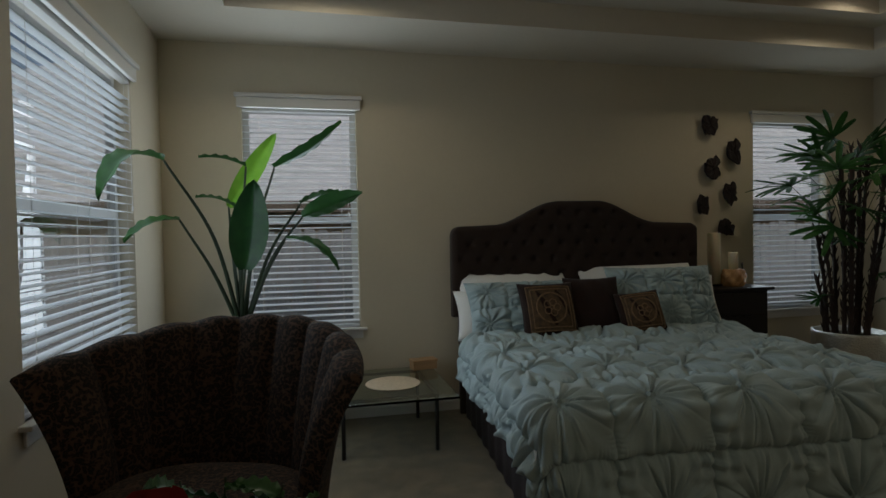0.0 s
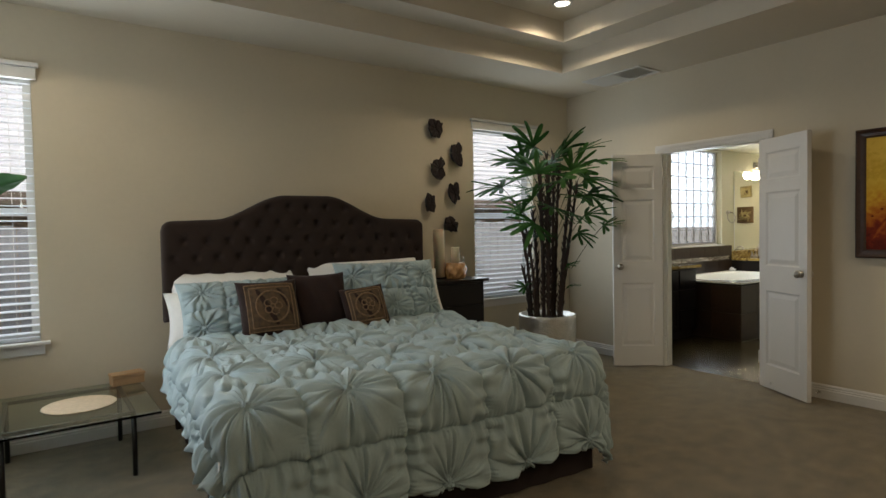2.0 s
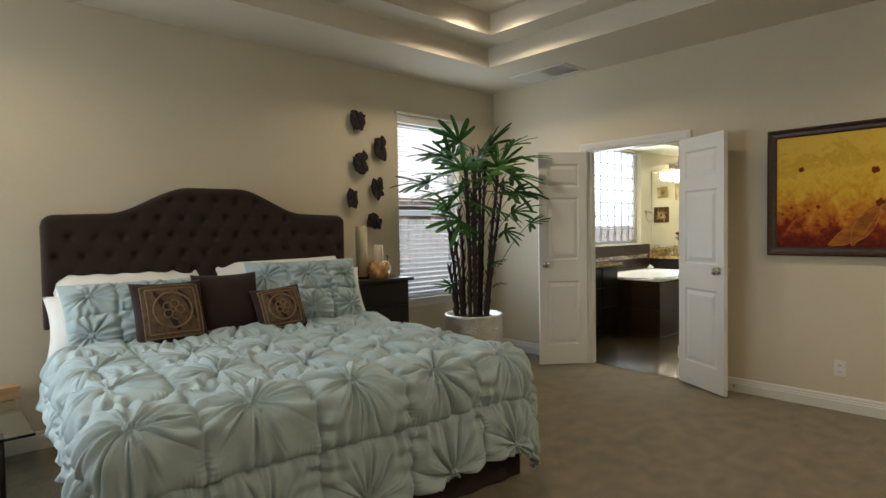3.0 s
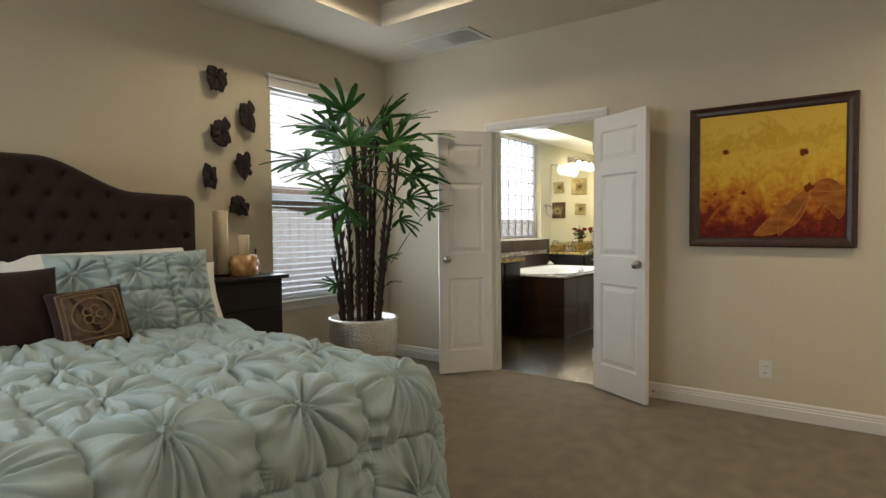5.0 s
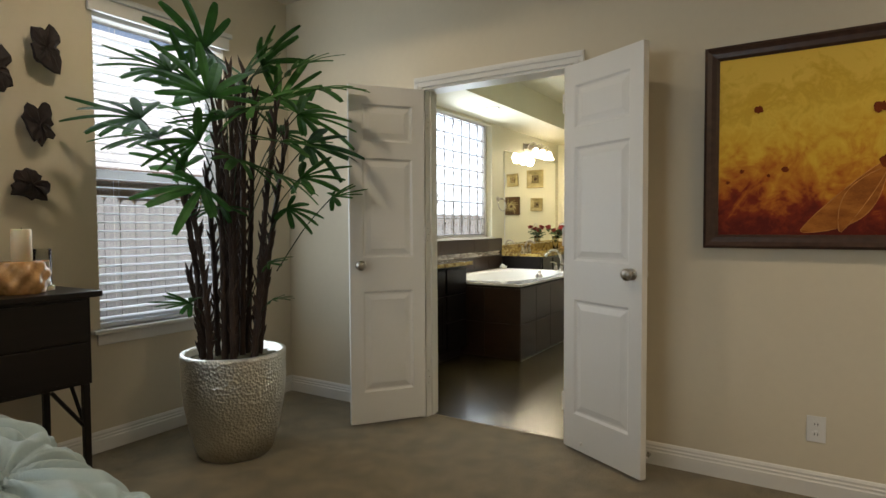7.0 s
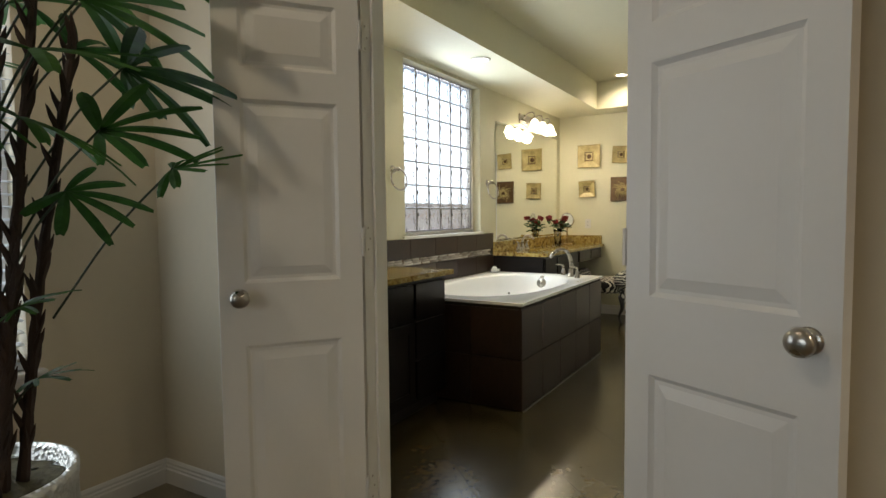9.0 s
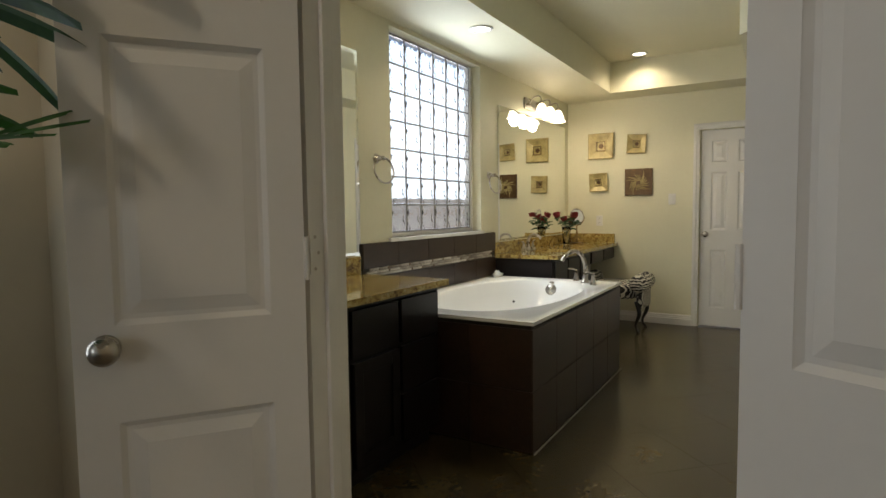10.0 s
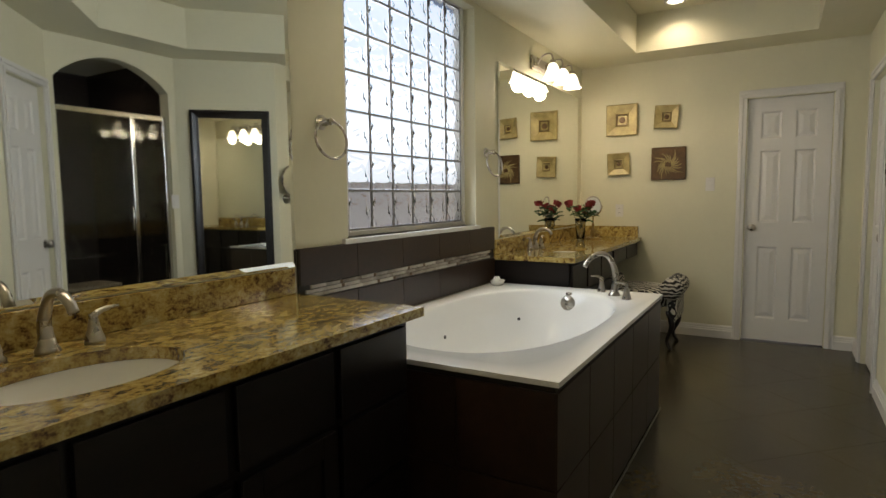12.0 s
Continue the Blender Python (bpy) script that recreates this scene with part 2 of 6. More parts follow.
PETAL = material("painted_petal", (0.30, 0.075, 0.014), 0.7, spec=0.15, vary=0.45, scale=12, second=(0.46, 0.17, 0.028), stretch=(1, 1, 2.5))
PETALEDGE = material("painted_petal_edge", (0.50, 0.22, 0.06), 0.7, spec=0.15, vary=0.5, scale=20)
SEED = material("painted_centre", (0.17, 0.036, 0.010), 0.8, spec=0.1, vary=0.3, scale=60)
MIRROR = material("mirror_silver", (0.90, 0.92, 0.90), 0.015, 1.0, vary=0.0)
FRAMEWOOD = material("walnut_frame", (0.050, 0.024, 0.016), 0.35, vary=0.35, scale=5, stretch=(1, 6, 6), bump=0.08)
BLACKFRAME = material("black_frame", (0.010, 0.008, 0.008), 0.3, vary=0.3, bump=0.05)
ROCK = material("dark_driftwood", (0.018, 0.009, 0.008), 0.75, vary=0.4, scale=22, bump=0.6, bump_scale=70)
CANE = material("palm_cane", (0.040, 0.024, 0.018), 0.85, vary=0.4, scale=22, bump=0.8, bump_scale=90, stretch=(1, 1, 0.4))
STEM = material("green_stem", (0.018, 0.034, 0.014), 0.5, vary=0.3)
SOIL = material("moss_soil", (0.10, 0.085, 0.045), 0.95, vary=0.5, scale=30, bump=1.0, bump_scale=80)
WAX = material("candle_wax", (0.72, 0.62, 0.44), 0.5, vary=0.05)
WAX.node_tree.nodes["Principled BSDF"].inputs["Subsurface Weight"].default_value = 0.2
ROSEWAX = material("carved_orange_glass", (0.50, 0.21, 0.07), 0.25, vary=0.4, scale=25, second=(0.75, 0.45, 0.2))
TANMAT = material("woven_mat", (0.48, 0.37, 0.24), 0.8, vary=0.2, scale=40, bump=0.5, bump_scale=200)
BOXWOOD = material("light_wood_box", (0.42, 0.25, 0.12), 0.5, vary=0.25, scale=6, stretch=(1, 8, 8))
CUSHION = material("brown_velvet", (0.022, 0.010, 0.008), 0.85, vary=0.3, scale=14, bump=0.3, bump_scale=400, sheen=0.1, spec=0.25)
PATCH = material("embroidered_panel", (0.060, 0.030, 0.014), 0.7, vary=0.6, scale=34, second=(0.13, 0.075, 0.032), bump=0.4, bump_scale=200)
GOLDBAND = material("gold_braid", (0.17, 0.10, 0.045), 0.55, vary=0.5, scale=60, bump=0.4)
GOLDTILE = material("gold_glazed_tile", (0.33, 0.26, 0.10), 0.4, metal=0.15, vary=0.3, scale=14, bump=0.3, bump_scale=45, second=(0.52, 0.42, 0.19))
BRONZE = material("dark_bronze", (0.10, 0.055, 0.022), 0.4, metal=0.5, vary=0.4, scale=30, bump=0.5)
MOSAIC = make_leaf("mosaic_stick", (0.14, 0.11, 0.09), (0.52, 0.48, 0.42), 0.25)
OLDBRASS = material("antique_brass", (0.32, 0.22, 0.09), 0.3, 1.0, vary=0.2)
SHADE = glow("lit_glass_shade", (1.0, 0.88, 0.66), 5.0)
CANGLOW = glow("lit_recessed_lamp", (1.0, 0.90, 0.72), 9.0)
ROSERED = material("rose_petal", (0.20, 0.008, 0.010), 0.6, vary=0.4)
CAULK = material("pale_grout", (0.20, 0.19, 0.17), 0.8)
BRICK = make_leaf("tan_brick", (0.30, 0.20, 0.13), (0.50, 0.38, 0.27), 0.9)
ROOF = make_shingle("grey_shingles", (0.46, 0.47, 0.50), (0.60, 0.61, 0.64), 1, 1)
FASCIA = material("brown_eave_paint", (0.12, 0.09, 0.07), 0.7, vary=0.2)
FENCEWOOD = material("weathered_fence", (0.33, 0.335, 0.35), 0.9, vary=0.3, scale=4, stretch=(6, 6, 1))
GRASS = material("lawn", (0.06, 0.10, 0.03), 0.95, vary=0.5, scale=8, bump=0.8, bump_scale=60)
TILECEIL = material("shower_tile", (0.030, 0.022, 0.019), 0.25, vary=0.4, scale=3)


# ---- building helpers ----
def box(bm, x0, x1, y0, y1, z0, z1, bevel=0.0, seg=2):
    v = [bm.verts.new((x, y, z)) for x in (x0, x1) for y in (y0, y1) for z in (z0, z1)]
    fs = [bm.faces.new([v[i] for i in q]) for q in ((0, 1, 3, 2), (4, 6, 7, 5), (0, 4, 5, 1), (2, 3, 7, 6), (0, 2, 6, 4), (1, 5, 7, 3))]
    if bevel:
        es = list({e for f in fs for e in f.edges})
        bmesh.ops.bevel(bm, geom=es, offset=bevel, segments=seg, profile=0.6, affect="EDGES")
    return bm


def boxed(*a, bevel=0.0, seg=2):
    return box(bmesh.new(), *a, bevel=bevel, seg=seg)


def mesh_of(bm, name, mat, smooth=False):
    me = bpy.data.meshes.new(name)
    bmesh.ops.recalc_face_normals(bm, faces=bm.faces)
    bm.to_mesh(me)
    bm.free()
    for m in (mat if isinstance(mat, (list, tuple)) else [mat]):
        me.materials.append(m)
    if smooth:
        me.polygons.foreach_set("use_smooth", [True] * len(me.polygons))
        me.update()
    return me


def part(name, bm, mat, parent=None, label="", smooth=False):
    ob = new(name, mesh_of(bm, name, mat, smooth))
    ob.parent = parent
    if label:
        ob["label"] = label
    return ob


def piece(name, mesh, parent, m):
    """One more object on a shared mesh."""
    ob = new(name, mesh)
    ob.parent = parent
    ob.matrix_basis = m
    return ob


def thing(name, m, label, category, group="", kind=""):
    ob = new(name)
    ob.empty_display_size = 0.1
    ob.matrix_basis = m
    return tagged(ob, label, category, group, kind)


def structure(name, bm, mat, label, category=""):
    return tagged(part(name, bm, mat), label, category or name.split("_")[0], kind="structure")


def wall_with_holes(bm, axis, at0, at1, s0, s1, z0, z1, holes):
    """A slab along x (thickness at0..at1 in y) or along y, with rectangular holes (a, b, zlo, zhi)."""
    cuts = sorted({s0, s1, *[h[0] for h in holes], *[h[1] for h in holes]})
    for a, b in zip(cuts, cuts[1:]):
        hs = sorted([h for h in holes if h[0] <= a + 1e-6 and h[1] >= b - 1e-6], key=lambda h: h[2])
        lo = z0
        for h in hs + [(0, 0, z1, z1)]:
            if h[2] - lo > 1e-4:
                box(bm, *((a, b, at0, at1) if axis == "x" else (at0, at1, a, b)), lo, h[2])
            lo = h[3]
    return bm


def rings(bm, loops, close=False, cap=True):
    """Skin a row of loops of points."""
    vs = [[bm.verts.new(p) for p in loop] for loop in loops]
    n = len(vs[0])
    for a, b in zip(vs, vs[1:] + ([vs[0]] if close else [])):
        for i in range(n):
            bm.faces.new((a[i], a[(i + 1) % n], b[(i + 1) % n], b[i]))
    if cap and not close:
        bm.faces.new(vs[0][::-1]), bm.faces.new(vs[-1])
    return bm


def tube(bm, pts, radii, seg=8):
    pts = [Vector(p) for p in pts]
    if not isinstance(radii, (list, tuple)):
        radii = [radii] * len(pts)
    side = None
    loops = []
    for i, p in enumerate(pts):
        d = (pts[min(i + 1, len(pts) - 1)] - pts[max(i - 1, 0)]).normalized()
        if side is None:
            side = d.orthogonal().normalized()
        side = (side - d * side.dot(d)).normalized()
        up = d.cross(side)
        loops.append([p + (side * math.cos(a) + up * math.sin(a)) * radii[i] for a in [2 * math.pi * k / seg for k in range(seg)]])
    return rings(bm, loops)


def lathe(bm, profile, seg=24, at=(0, 0, 0), cap=True, squash=1.0):
    return rings(bm, [[(at[0] + r * math.cos(2 * math.pi * k / seg), at[1] + squash * r * math.sin(2 * math.pi * k / seg), at[2] + z) for k in range(seg)] for r, z in profile], cap=cap)


def curve(points, n=12):
    """A smooth line through the points."""
    p = [Vector(q) for q in points]
    p = [2 * p[0] - p[1]] + p + [2 * p[-1] - p[-2]]
    out = []
    for i in range(1, len(p) - 2):
        for k in range(n):
            t = k / n
            a, b, c, d = p[i - 1:i + 3]
            out.append(0.5 * (2 * b + (c - a) * t + (2 * a - 5 * b + 4 * c - d) * t * t + (3 * b - a - 3 * c + d) * t ** 3))
    return out + [p[-2]]


def sheet(bm, nu, nv, fn):
    """A grid of points fn(u, v), u and v from 0 to 1."""
    vs = [[bm.verts.new(fn(i / nu, j / nv)) for j in range(nv + 1)] for i in range(nu + 1)]
    for i in range(nu):
        for j in range(nv):
            bm.faces.new((vs[i][j], vs[i + 1][j], vs[i + 1][j + 1], vs[i][j + 1]))
    return vs


def prism(bm, outline, lo, hi, at=lambda a, b, h: (a, b, h)):
    """An outline in the plane, extruded from lo to hi."""
    return rings(bm, [[at(a, b, lo) for a, b in outline], [at(a, b, hi) for a, b in outline]])


def moulding(bm, profile, start, end, inward):
    """A profile of (out, up) swept along a straight line on the wall."""
    s, e, w = Vector(start), Vector(end), Vector(inward)
    return rings(bm, [[p + w * o + Vector((0, 0, u)) for o, u in profile] for p in (s, e)])


def smooth(x, a, b):
    t = np.clip((x - a) / (b - a), 0, 1)
    return t * t * (3 - 2 * t)


# ---- setting: bedroom ----
XL, YB, XD, YS, ZC = -0.95, 4.85, 5.35, -1.6, 2.815
W1 = (2.75, 4.17, 0.75, 2.37)
W2 = (-0.40, 0.43, 0.70, 2.38)
W3 = (3.99, 4.80, 0.66, 2.38)
GB = (7.36, 8.62, 1.08, 2.42)
BX = 10.86
DOOR = (2.70, 3.655, 0.0, 2.06)
ZB = 2.45
structure("wall_north", wall_with_holes(bmesh.new(), "x", YB, YB + 0.14, XL - 0.14, XD + 0.06, 0, 3.4, [W2, W3]), PAINT, "beige painted bedroom wall with two windows")
structure("wall_west", wall_with_holes(bmesh.new(), "y", XL - 0.14, XL, YS, YB, 0, 3.4, [W1]), PAINT, "beige painted bedroom wall with one wide window")
structure("wall_east", wall_with_holes(bmesh.new(), "y", XD, XD + 0.06, YS, YB, 0, 3.4, [DOOR]), PAINT, "beige painted wall with a double door opening")
structure("wall_south", boxed(XL - 0.14, XD + 0.06, YS - 0.14, YS, 0, 3.4), PAINT, "plain beige painted bedroom wall")
structure("floor", boxed(XL - 0.14, XD + 0.06, YS - 0.14, YB + 0.14, -0.1, 0), CARPET, "brown beige cut pile bedroom carpet")


def tray_ring(bm, x0, x1, y0, y1, hole, z0, z1):
    hx0, hx1, hy0, hy1 = hole
    for a in ((x0, hx0, y0, y1), (hx1, x1, y0, y1), (hx0, hx1, y0, hy0), (hx0, hx1, hy1, y1)):
        box(bm, *a, z0, z1)


bm = bmesh.new()
tray_ring(bm, XL, XD, YS, YB, (-0.41, 4.53, -0.9, 4.16), ZC, 2.99)
tray_ring(bm, XL, XD, YS, YB, (-0.14, 4.27, -0.62, 3.90), 2.99, 3.17)
box(bm, XL, XD, YS, YB, 3.17, 3.3)
structure("ceiling", bm, CEIL, "beige two step tray ceiling of the bedroom")

BASE = [(0, 0), (0.017, 0), (0.017, 0.066), (0.012, 0.072), (0.013, 0.082), (0.008, 0.088), (0.009, 0.098), (0.004, 0.108), (0, 0.112)]
bm = bmesh.new()
for s, e, w in (((XL, YB, 0), (XD, YB, 0), (0, -1, 0)), ((XL, YS, 0), (XL, YB, 0), (1, 0, 0)), ((XD, YS, 0), (XD, DOOR[0] - 0.065, 0), (-1, 0, 0)), ((XD, DOOR[1] + 0.065, 0), (XD, YB, 0), (-1, 0, 0)), ((XL, YS, 0), (XD, YS, 0), (0, 1, 0))):
    moulding(bm, BASE, s, e, w)
structure("baseboard", bm, WHITE, "white painted moulded baseboard")


def casing(name, m, w, h, label):
    """Moulded door trim round an opening, on a wall whose room lies towards local -y; x across."""
    bm = bmesh.new()
    for x0, x1 in ((-0.065, -0.004), (w + 0.004, w + 0.065)):
        box(bm, x0, x1, -0.016, -0.002, 0, h + 0.004, 0.004)
        box(bm, x0 + 0.010, x0 + 0.034, -0.024, -0.016, 0, h + 0.02, 0.004)
    box(bm, -0.065, w + 0.065, -0.016, -0.002, h + 0.004, h + 0.068, 0.004)
    box(bm, -0.055, w + 0.055, -0.024, -0.016, h + 0.034, h + 0.058, 0.004)
    ob = structure(name, bm, WHITE, label, "trim")
    ob.matrix_basis = m
    return ob


casing("trim_door_bedroom", pose(XD, DOOR[1], 0, 0, 0, -90), DOOR[1] - DOOR[0], DOOR[3], "white moulded trim round the double door opening")
casing("trim_door_bath_side", pose(XD + 0.12, DOOR[0], 0, 0, 0, 90), DOOR[1] - DOOR[0], DOOR[3], "white moulded trim on the bathroom side")
bm = bmesh.new()
for y0, y1 in ((DOOR[0] - 0.004, DOOR[0] + 0.012), (DOOR[1] - 0.012, DOOR[1] + 0.004)):
    box(bm, XD - 0.006, XD + 0.126, y0, y1, 0, DOOR[3])
box(bm, XD - 0.006, XD + 0.126, DOOR[0] + 0.012, DOOR[1] - 0.012, DOOR[3] - 0.012, DOOR[3] + 0.004)
for y0, y1 in ((DOOR[0] + 0.012, DOOR[0] + 0.024), (DOOR[1] - 0.024, DOOR[1] - 0.012)):
    box(bm, XD + 0.045, XD + 0.08, y0, y1, 0, DOOR[3] - 0.012, 0.003)
jamb = structure("trim_door_jamb", bm, WHITE, "white painted door jamb with a stop", "trim")
for yf, sgn in ((DOOR[0] + 0.012, 1), (DOOR[1] - 0.012, -1)):
    for z in (0.255, 1.155, 1.855):
        bm = bmesh.new()
        outline = [(-0.004, -0.05), (0.020, -0.05), (0.028, -0.042), (0.032, -0.036), (0.032, 0.036), (0.028, 0.042), (0.020, 0.05), (-0.004, 0.05)]
        prism(bm, outline, 0.0005, 0.0030, lambda a, b, h: (XD + a, yf + sgn * h, z + b))
        hp = part("hinge_plate", bm, WHITE, jamb, "white painted hinge plate")
        for a, b in ((0.012, 0.038), (0.023, 0.0), (0.012, -0.038)):
            part("screw", lathe(bmesh.new(), [(0.0005, 0.0008), (0.0048, 0.0005), (0.0048, -0.001)], 8), NICKEL, hp).matrix_basis = pose(XD + a, yf + sgn * 0.0032, z + b, -90 * sgn, 0, 0)


# ---- doors ----
def knob(parent, x, z, y0, y1):
    """Round brushed nickel knobs on both faces."""
    for y, s in ((y0, -1), (y1, 1)):
        bm = bmesh.new()
        lathe(bm, [(0.0005, 0), (0.029, 0), (0.029, 0.003), (0.024, 0.006), (0.012, 0.008), (0.012, 0.016), (0.024, 0.022), (0.031, 0.034), (0.028, 0.045), (0.016, 0.052), (0.0005, 0.054)], 20)
        k = part("knob", bm, NICKEL, parent, "brushed nickel door knob", smooth=True)
        k.matrix_basis = pose(x, y, z, -90 if s > 0 else 90)


def panel_door(name, m, w, cols, label, y0=0.0, hinge=True, knob_x=None):
    """A moulded panel door leaf: hinge at x 0, thickness from y0 to y0 + 0.035."""
    h, y1 = 2.03, y0 + 0.035
    door = tagged(thing(name, m, label, "door", kind="structure"))
    stile = 0.078 if cols == 1 else 0.10
    inner = (w - stile * (cols + 1)) / cols
    rows = ((0.19, 0.80), (1.005, 1.60), (1.70, 1.92))
    holes = []
    bm = bmesh.new()
    xs = [stile + k * (inner + stile) for k in range(cols)]
    wall_with_holes(bm, "x", y0, y1, 0, w, 0, h, [(x, x + inner, a, b) for x in xs for a, b in rows])
    bmesh.ops.remove_doubles(bm, verts=bm.verts, dist=1e-5)
    part("leaf_frame", bm, WHITE, door)
    for a, b in rows:
        bm = bmesh.new()
        for y, s in ((y0, 1), (y1, -1)):
            loops = []
            for inset, deep in ((0, 0.001), (0.012, 0.009), (0.022, 0.009), (0.050, 0.002), (0.051, 0.0015)):
                loops.append([(inset, y + s * deep, inset), (inner - inset, y + s * deep, inset), (inner - inset, y + s * deep, b - a - inset), (inset, y + s * deep, b - a - inset)])
            vs = [[bm.verts.new(p) for p in lp] for lp in loops]
            for p, q in zip(vs, vs[1:]):
                for i in range(4):
                    bm.faces.new((p[i], p[(i + 1) % 4], q[(i + 1) % 4], q[i]))
            bm.faces.new(vs[-1])
        me = mesh_of(bm, "panel", WHITE)
        for x in xs:
            piece("panel", me, door, Matrix.Translation((x, 0, a)))
    knob(door, w - 0.06 if knob_x is None else knob_x, 0.960, y0, y1)
    if hinge:
        for z in (0.24, 1.13, 1.84):
            bm = boxed(-0.004, -0.001, y0 + 0.002, y1 - 0.002, z - 0.045, z + 0.045)
            tube(bm, [(-0.004, y0 + (0.036 if y0 < 0 else -0.001), z - 0.05), (-0.004, y0 + (0.036 if y0 < 0 else -0.001), z + 0.05)], 0.006)
            hg = part("hinge", bm, WHITE, door, "white painted butt hinge")
            for dz in (-0.03, 0.0, 0.03):
                sc = part("screw", lathe(bmesh.new(), [(0.0005, 0.001), (0.004, 0.0006), (0.004, -0.001)], 8), NICKEL, hg)
                sc.matrix_basis = pose(-0.0042, y0 + 0.0175 + (0.006 if dz else -0.006), z + dz, 0, -90, 0)
    return door


panel_door("door_1", pose(5.328, 3.642, 0.015, 0, 0, 143.5), 0.470, 1, "white narrow three panel door leaf standing open", y0=-0.035)
panel_door("door_2", pose(5.328, 2.738, 0.015, 0, 0, -118.6), 0.530, 1, "white three panel door leaf standing wide open", y0=0.0)
stop = thing("door_stop", pose(5.333, 2.62, 0.06, 0, -90, 0), "small brushed nickel spring door stop", "door stop")
part("spring", tube(bmesh.new(), [(0.004 * math.cos(k * 0.9), 0.004 * math.sin(k * 0.9), k * 0.0012) for k in range(60)], 0.0016, 6), NICKEL, stop)
part("rubber_tip", lathe(bmesh.new(), [(0.0005, 0.07), (0.008, 0.07), (0.008, 0.082), (0.0005, 0.085)], 12), WHITE, stop, "white rubber tip")


# ---- windows and blinds ----
def window(name, m, w, h, label, lower_screen=True):
    """Sash window in its opening: x across from 0 to w, y outwards, z from the sill."""
    win = thing(name, m, label, "window", kind="structure")
    bm = bmesh.new()
    for a in ((0, 0.045, 0, h), (w - 0.045, w, 0, h), (0.045, w - 0.045, 0, 0.045), (0.045, w - 0.045, h - 0.045, h)):
        box(bm, a[0], a[1], 0.085, 0.135, a[2], a[3], 0.004)
    part("window_frame", bm, WHITE, win)
    part("meeting_rail", boxed(0.045, w - 0.045, 0.08, 0.13, h * 0.49 - 0.025, h * 0.49 + 0.025, bevel=0.004), WHITE, win)
    for z0, z1, y in ((0.045, h * 0.49 - 0.025, 0.10), (h * 0.49 + 0.025, h - 0.045, 0.115)):
        p = part("pane", boxed(0.045, w - 0.045, y, y + 0.004, z0, z1), PANE, win, "clear window glass")
        p.visible_shadow = False
    part("window_sill", boxed(-0.05, w + 0.05, -0.045, 0.08, -0.022, 0.0, bevel=0.006), WHITE, win)
    part("apron", boxed(-0.02, w + 0.02, -0.014, -0.002, -0.085, -0.022, bevel=0.004), WHITE, win)
    return win


def slat_mesh(w):
    bm = bmesh.new()
    prof = [(-0.025, -0.0015), (-0.012, 0.0012), (0, 0.0022), (0.012, 0.0012), (0.025, -0.0015)]
    loop = prof + [(y, z - 0.0028) for y, z in prof[::-1]]
    rings(bm, [[(x, y, z) for y, z in loop] for x in (0.004, w - 0.004)])
    return mesh_of(bm, "slat", SLAT)


def blind(m, w, h, tilt, label, wand=True):
    b = thing("window_blind", m, label, "blind", "faux wood blinds")
    bm = boxed(0.004, w - 0.004, 0.006, 0.05, h - 0.05, h - 0.003)
    part("headrail", bm, WHITE, b)
    bm = boxed(-0.03, w + 0.03, -0.03, -0.004, h - 0.03, h + 0.045, bevel=0.006)
    box(bm, -0.045, w + 0.045, -0.046, -0.004, h + 0.045, h + 0.075, 0.008)
    part("valance", bm, WHITE, b, "white crown valance")
    me = slat_mesh(w)
    n = int((h - 0.11) / 0.0475)
    for k in range(n):
        piece("slat", me, b, pose(0, 0.03, 0.055 + k * 0.0475, tilt + 1.5 * math.sin(k * 12.9)))
    part("bottom_rail", boxed(0.004, w - 0.004, 0.006, 0.055, 0.004, 0.026, bevel=0.004), SLAT, b)
    for x in (0.12, w / 2, w - 0.12) if w > 1 else (0.12, w - 0.12):
        bm = tube(bmesh.new(), [(x, 0.003, 0.02), (x, 0.003, h - 0.03)], 0.0012, 5)
        tube(bm, [(x, 0.057, 0.02), (x, 0.057, h - 0.03)], 0.0012, 5)
        part("ladder_cord", bm, WHITE, b)
    if wand:
        bm = tube(bmesh.new(), [(w - 0.07, -0.008, h - 0.05), (w - 0.072, -0.012, h * 0.52)], 0.0015, 6)
        lathe(bm, [(0.001, -0.03), (0.006, -0.025), (0.006, 0), (0.001, 0.005)], 8, (w - 0.072, -0.012, h * 0.52))
        part("pull_cord", bm, WHITE, b)
    return b


for name, m, w, (a, b, z0, z1), tilt in (("window_1", pose(XL, W1[0], W1[2], 0, 0, 90), W1[1] - W1[0], W1, 6), ("window_2", pose(W2[0], YB, W2[2]), W2[1] - W2[0], W2, 8), ("window_3", pose(W3[0], YB, W3[2]), W3[1] - W3[0], W3, 8)):
    window(name, m, w, z1 - z0, "white double hung sash window behind a blind")
    blind(m, w, z1 - z0, tilt, "white faux wood blind with its slats open")

# ---- outside ----
structure("ground", boxed(-300, 300, -300, 300, -0.6, -0.4), GRASS, "green lawn round the house", "ground")


def board_mesh():
    bm = bmesh.new()
    prism(bm, [(0, 0), (0.138, 0), (0.138, 1.86), (0.11, 1.90), (0.028, 1.90), (0, 1.86)], 0, 0.018, lambda a, b, h: (a, h, b))
    return mesh_of(bm, "board", FENCEWOOD)


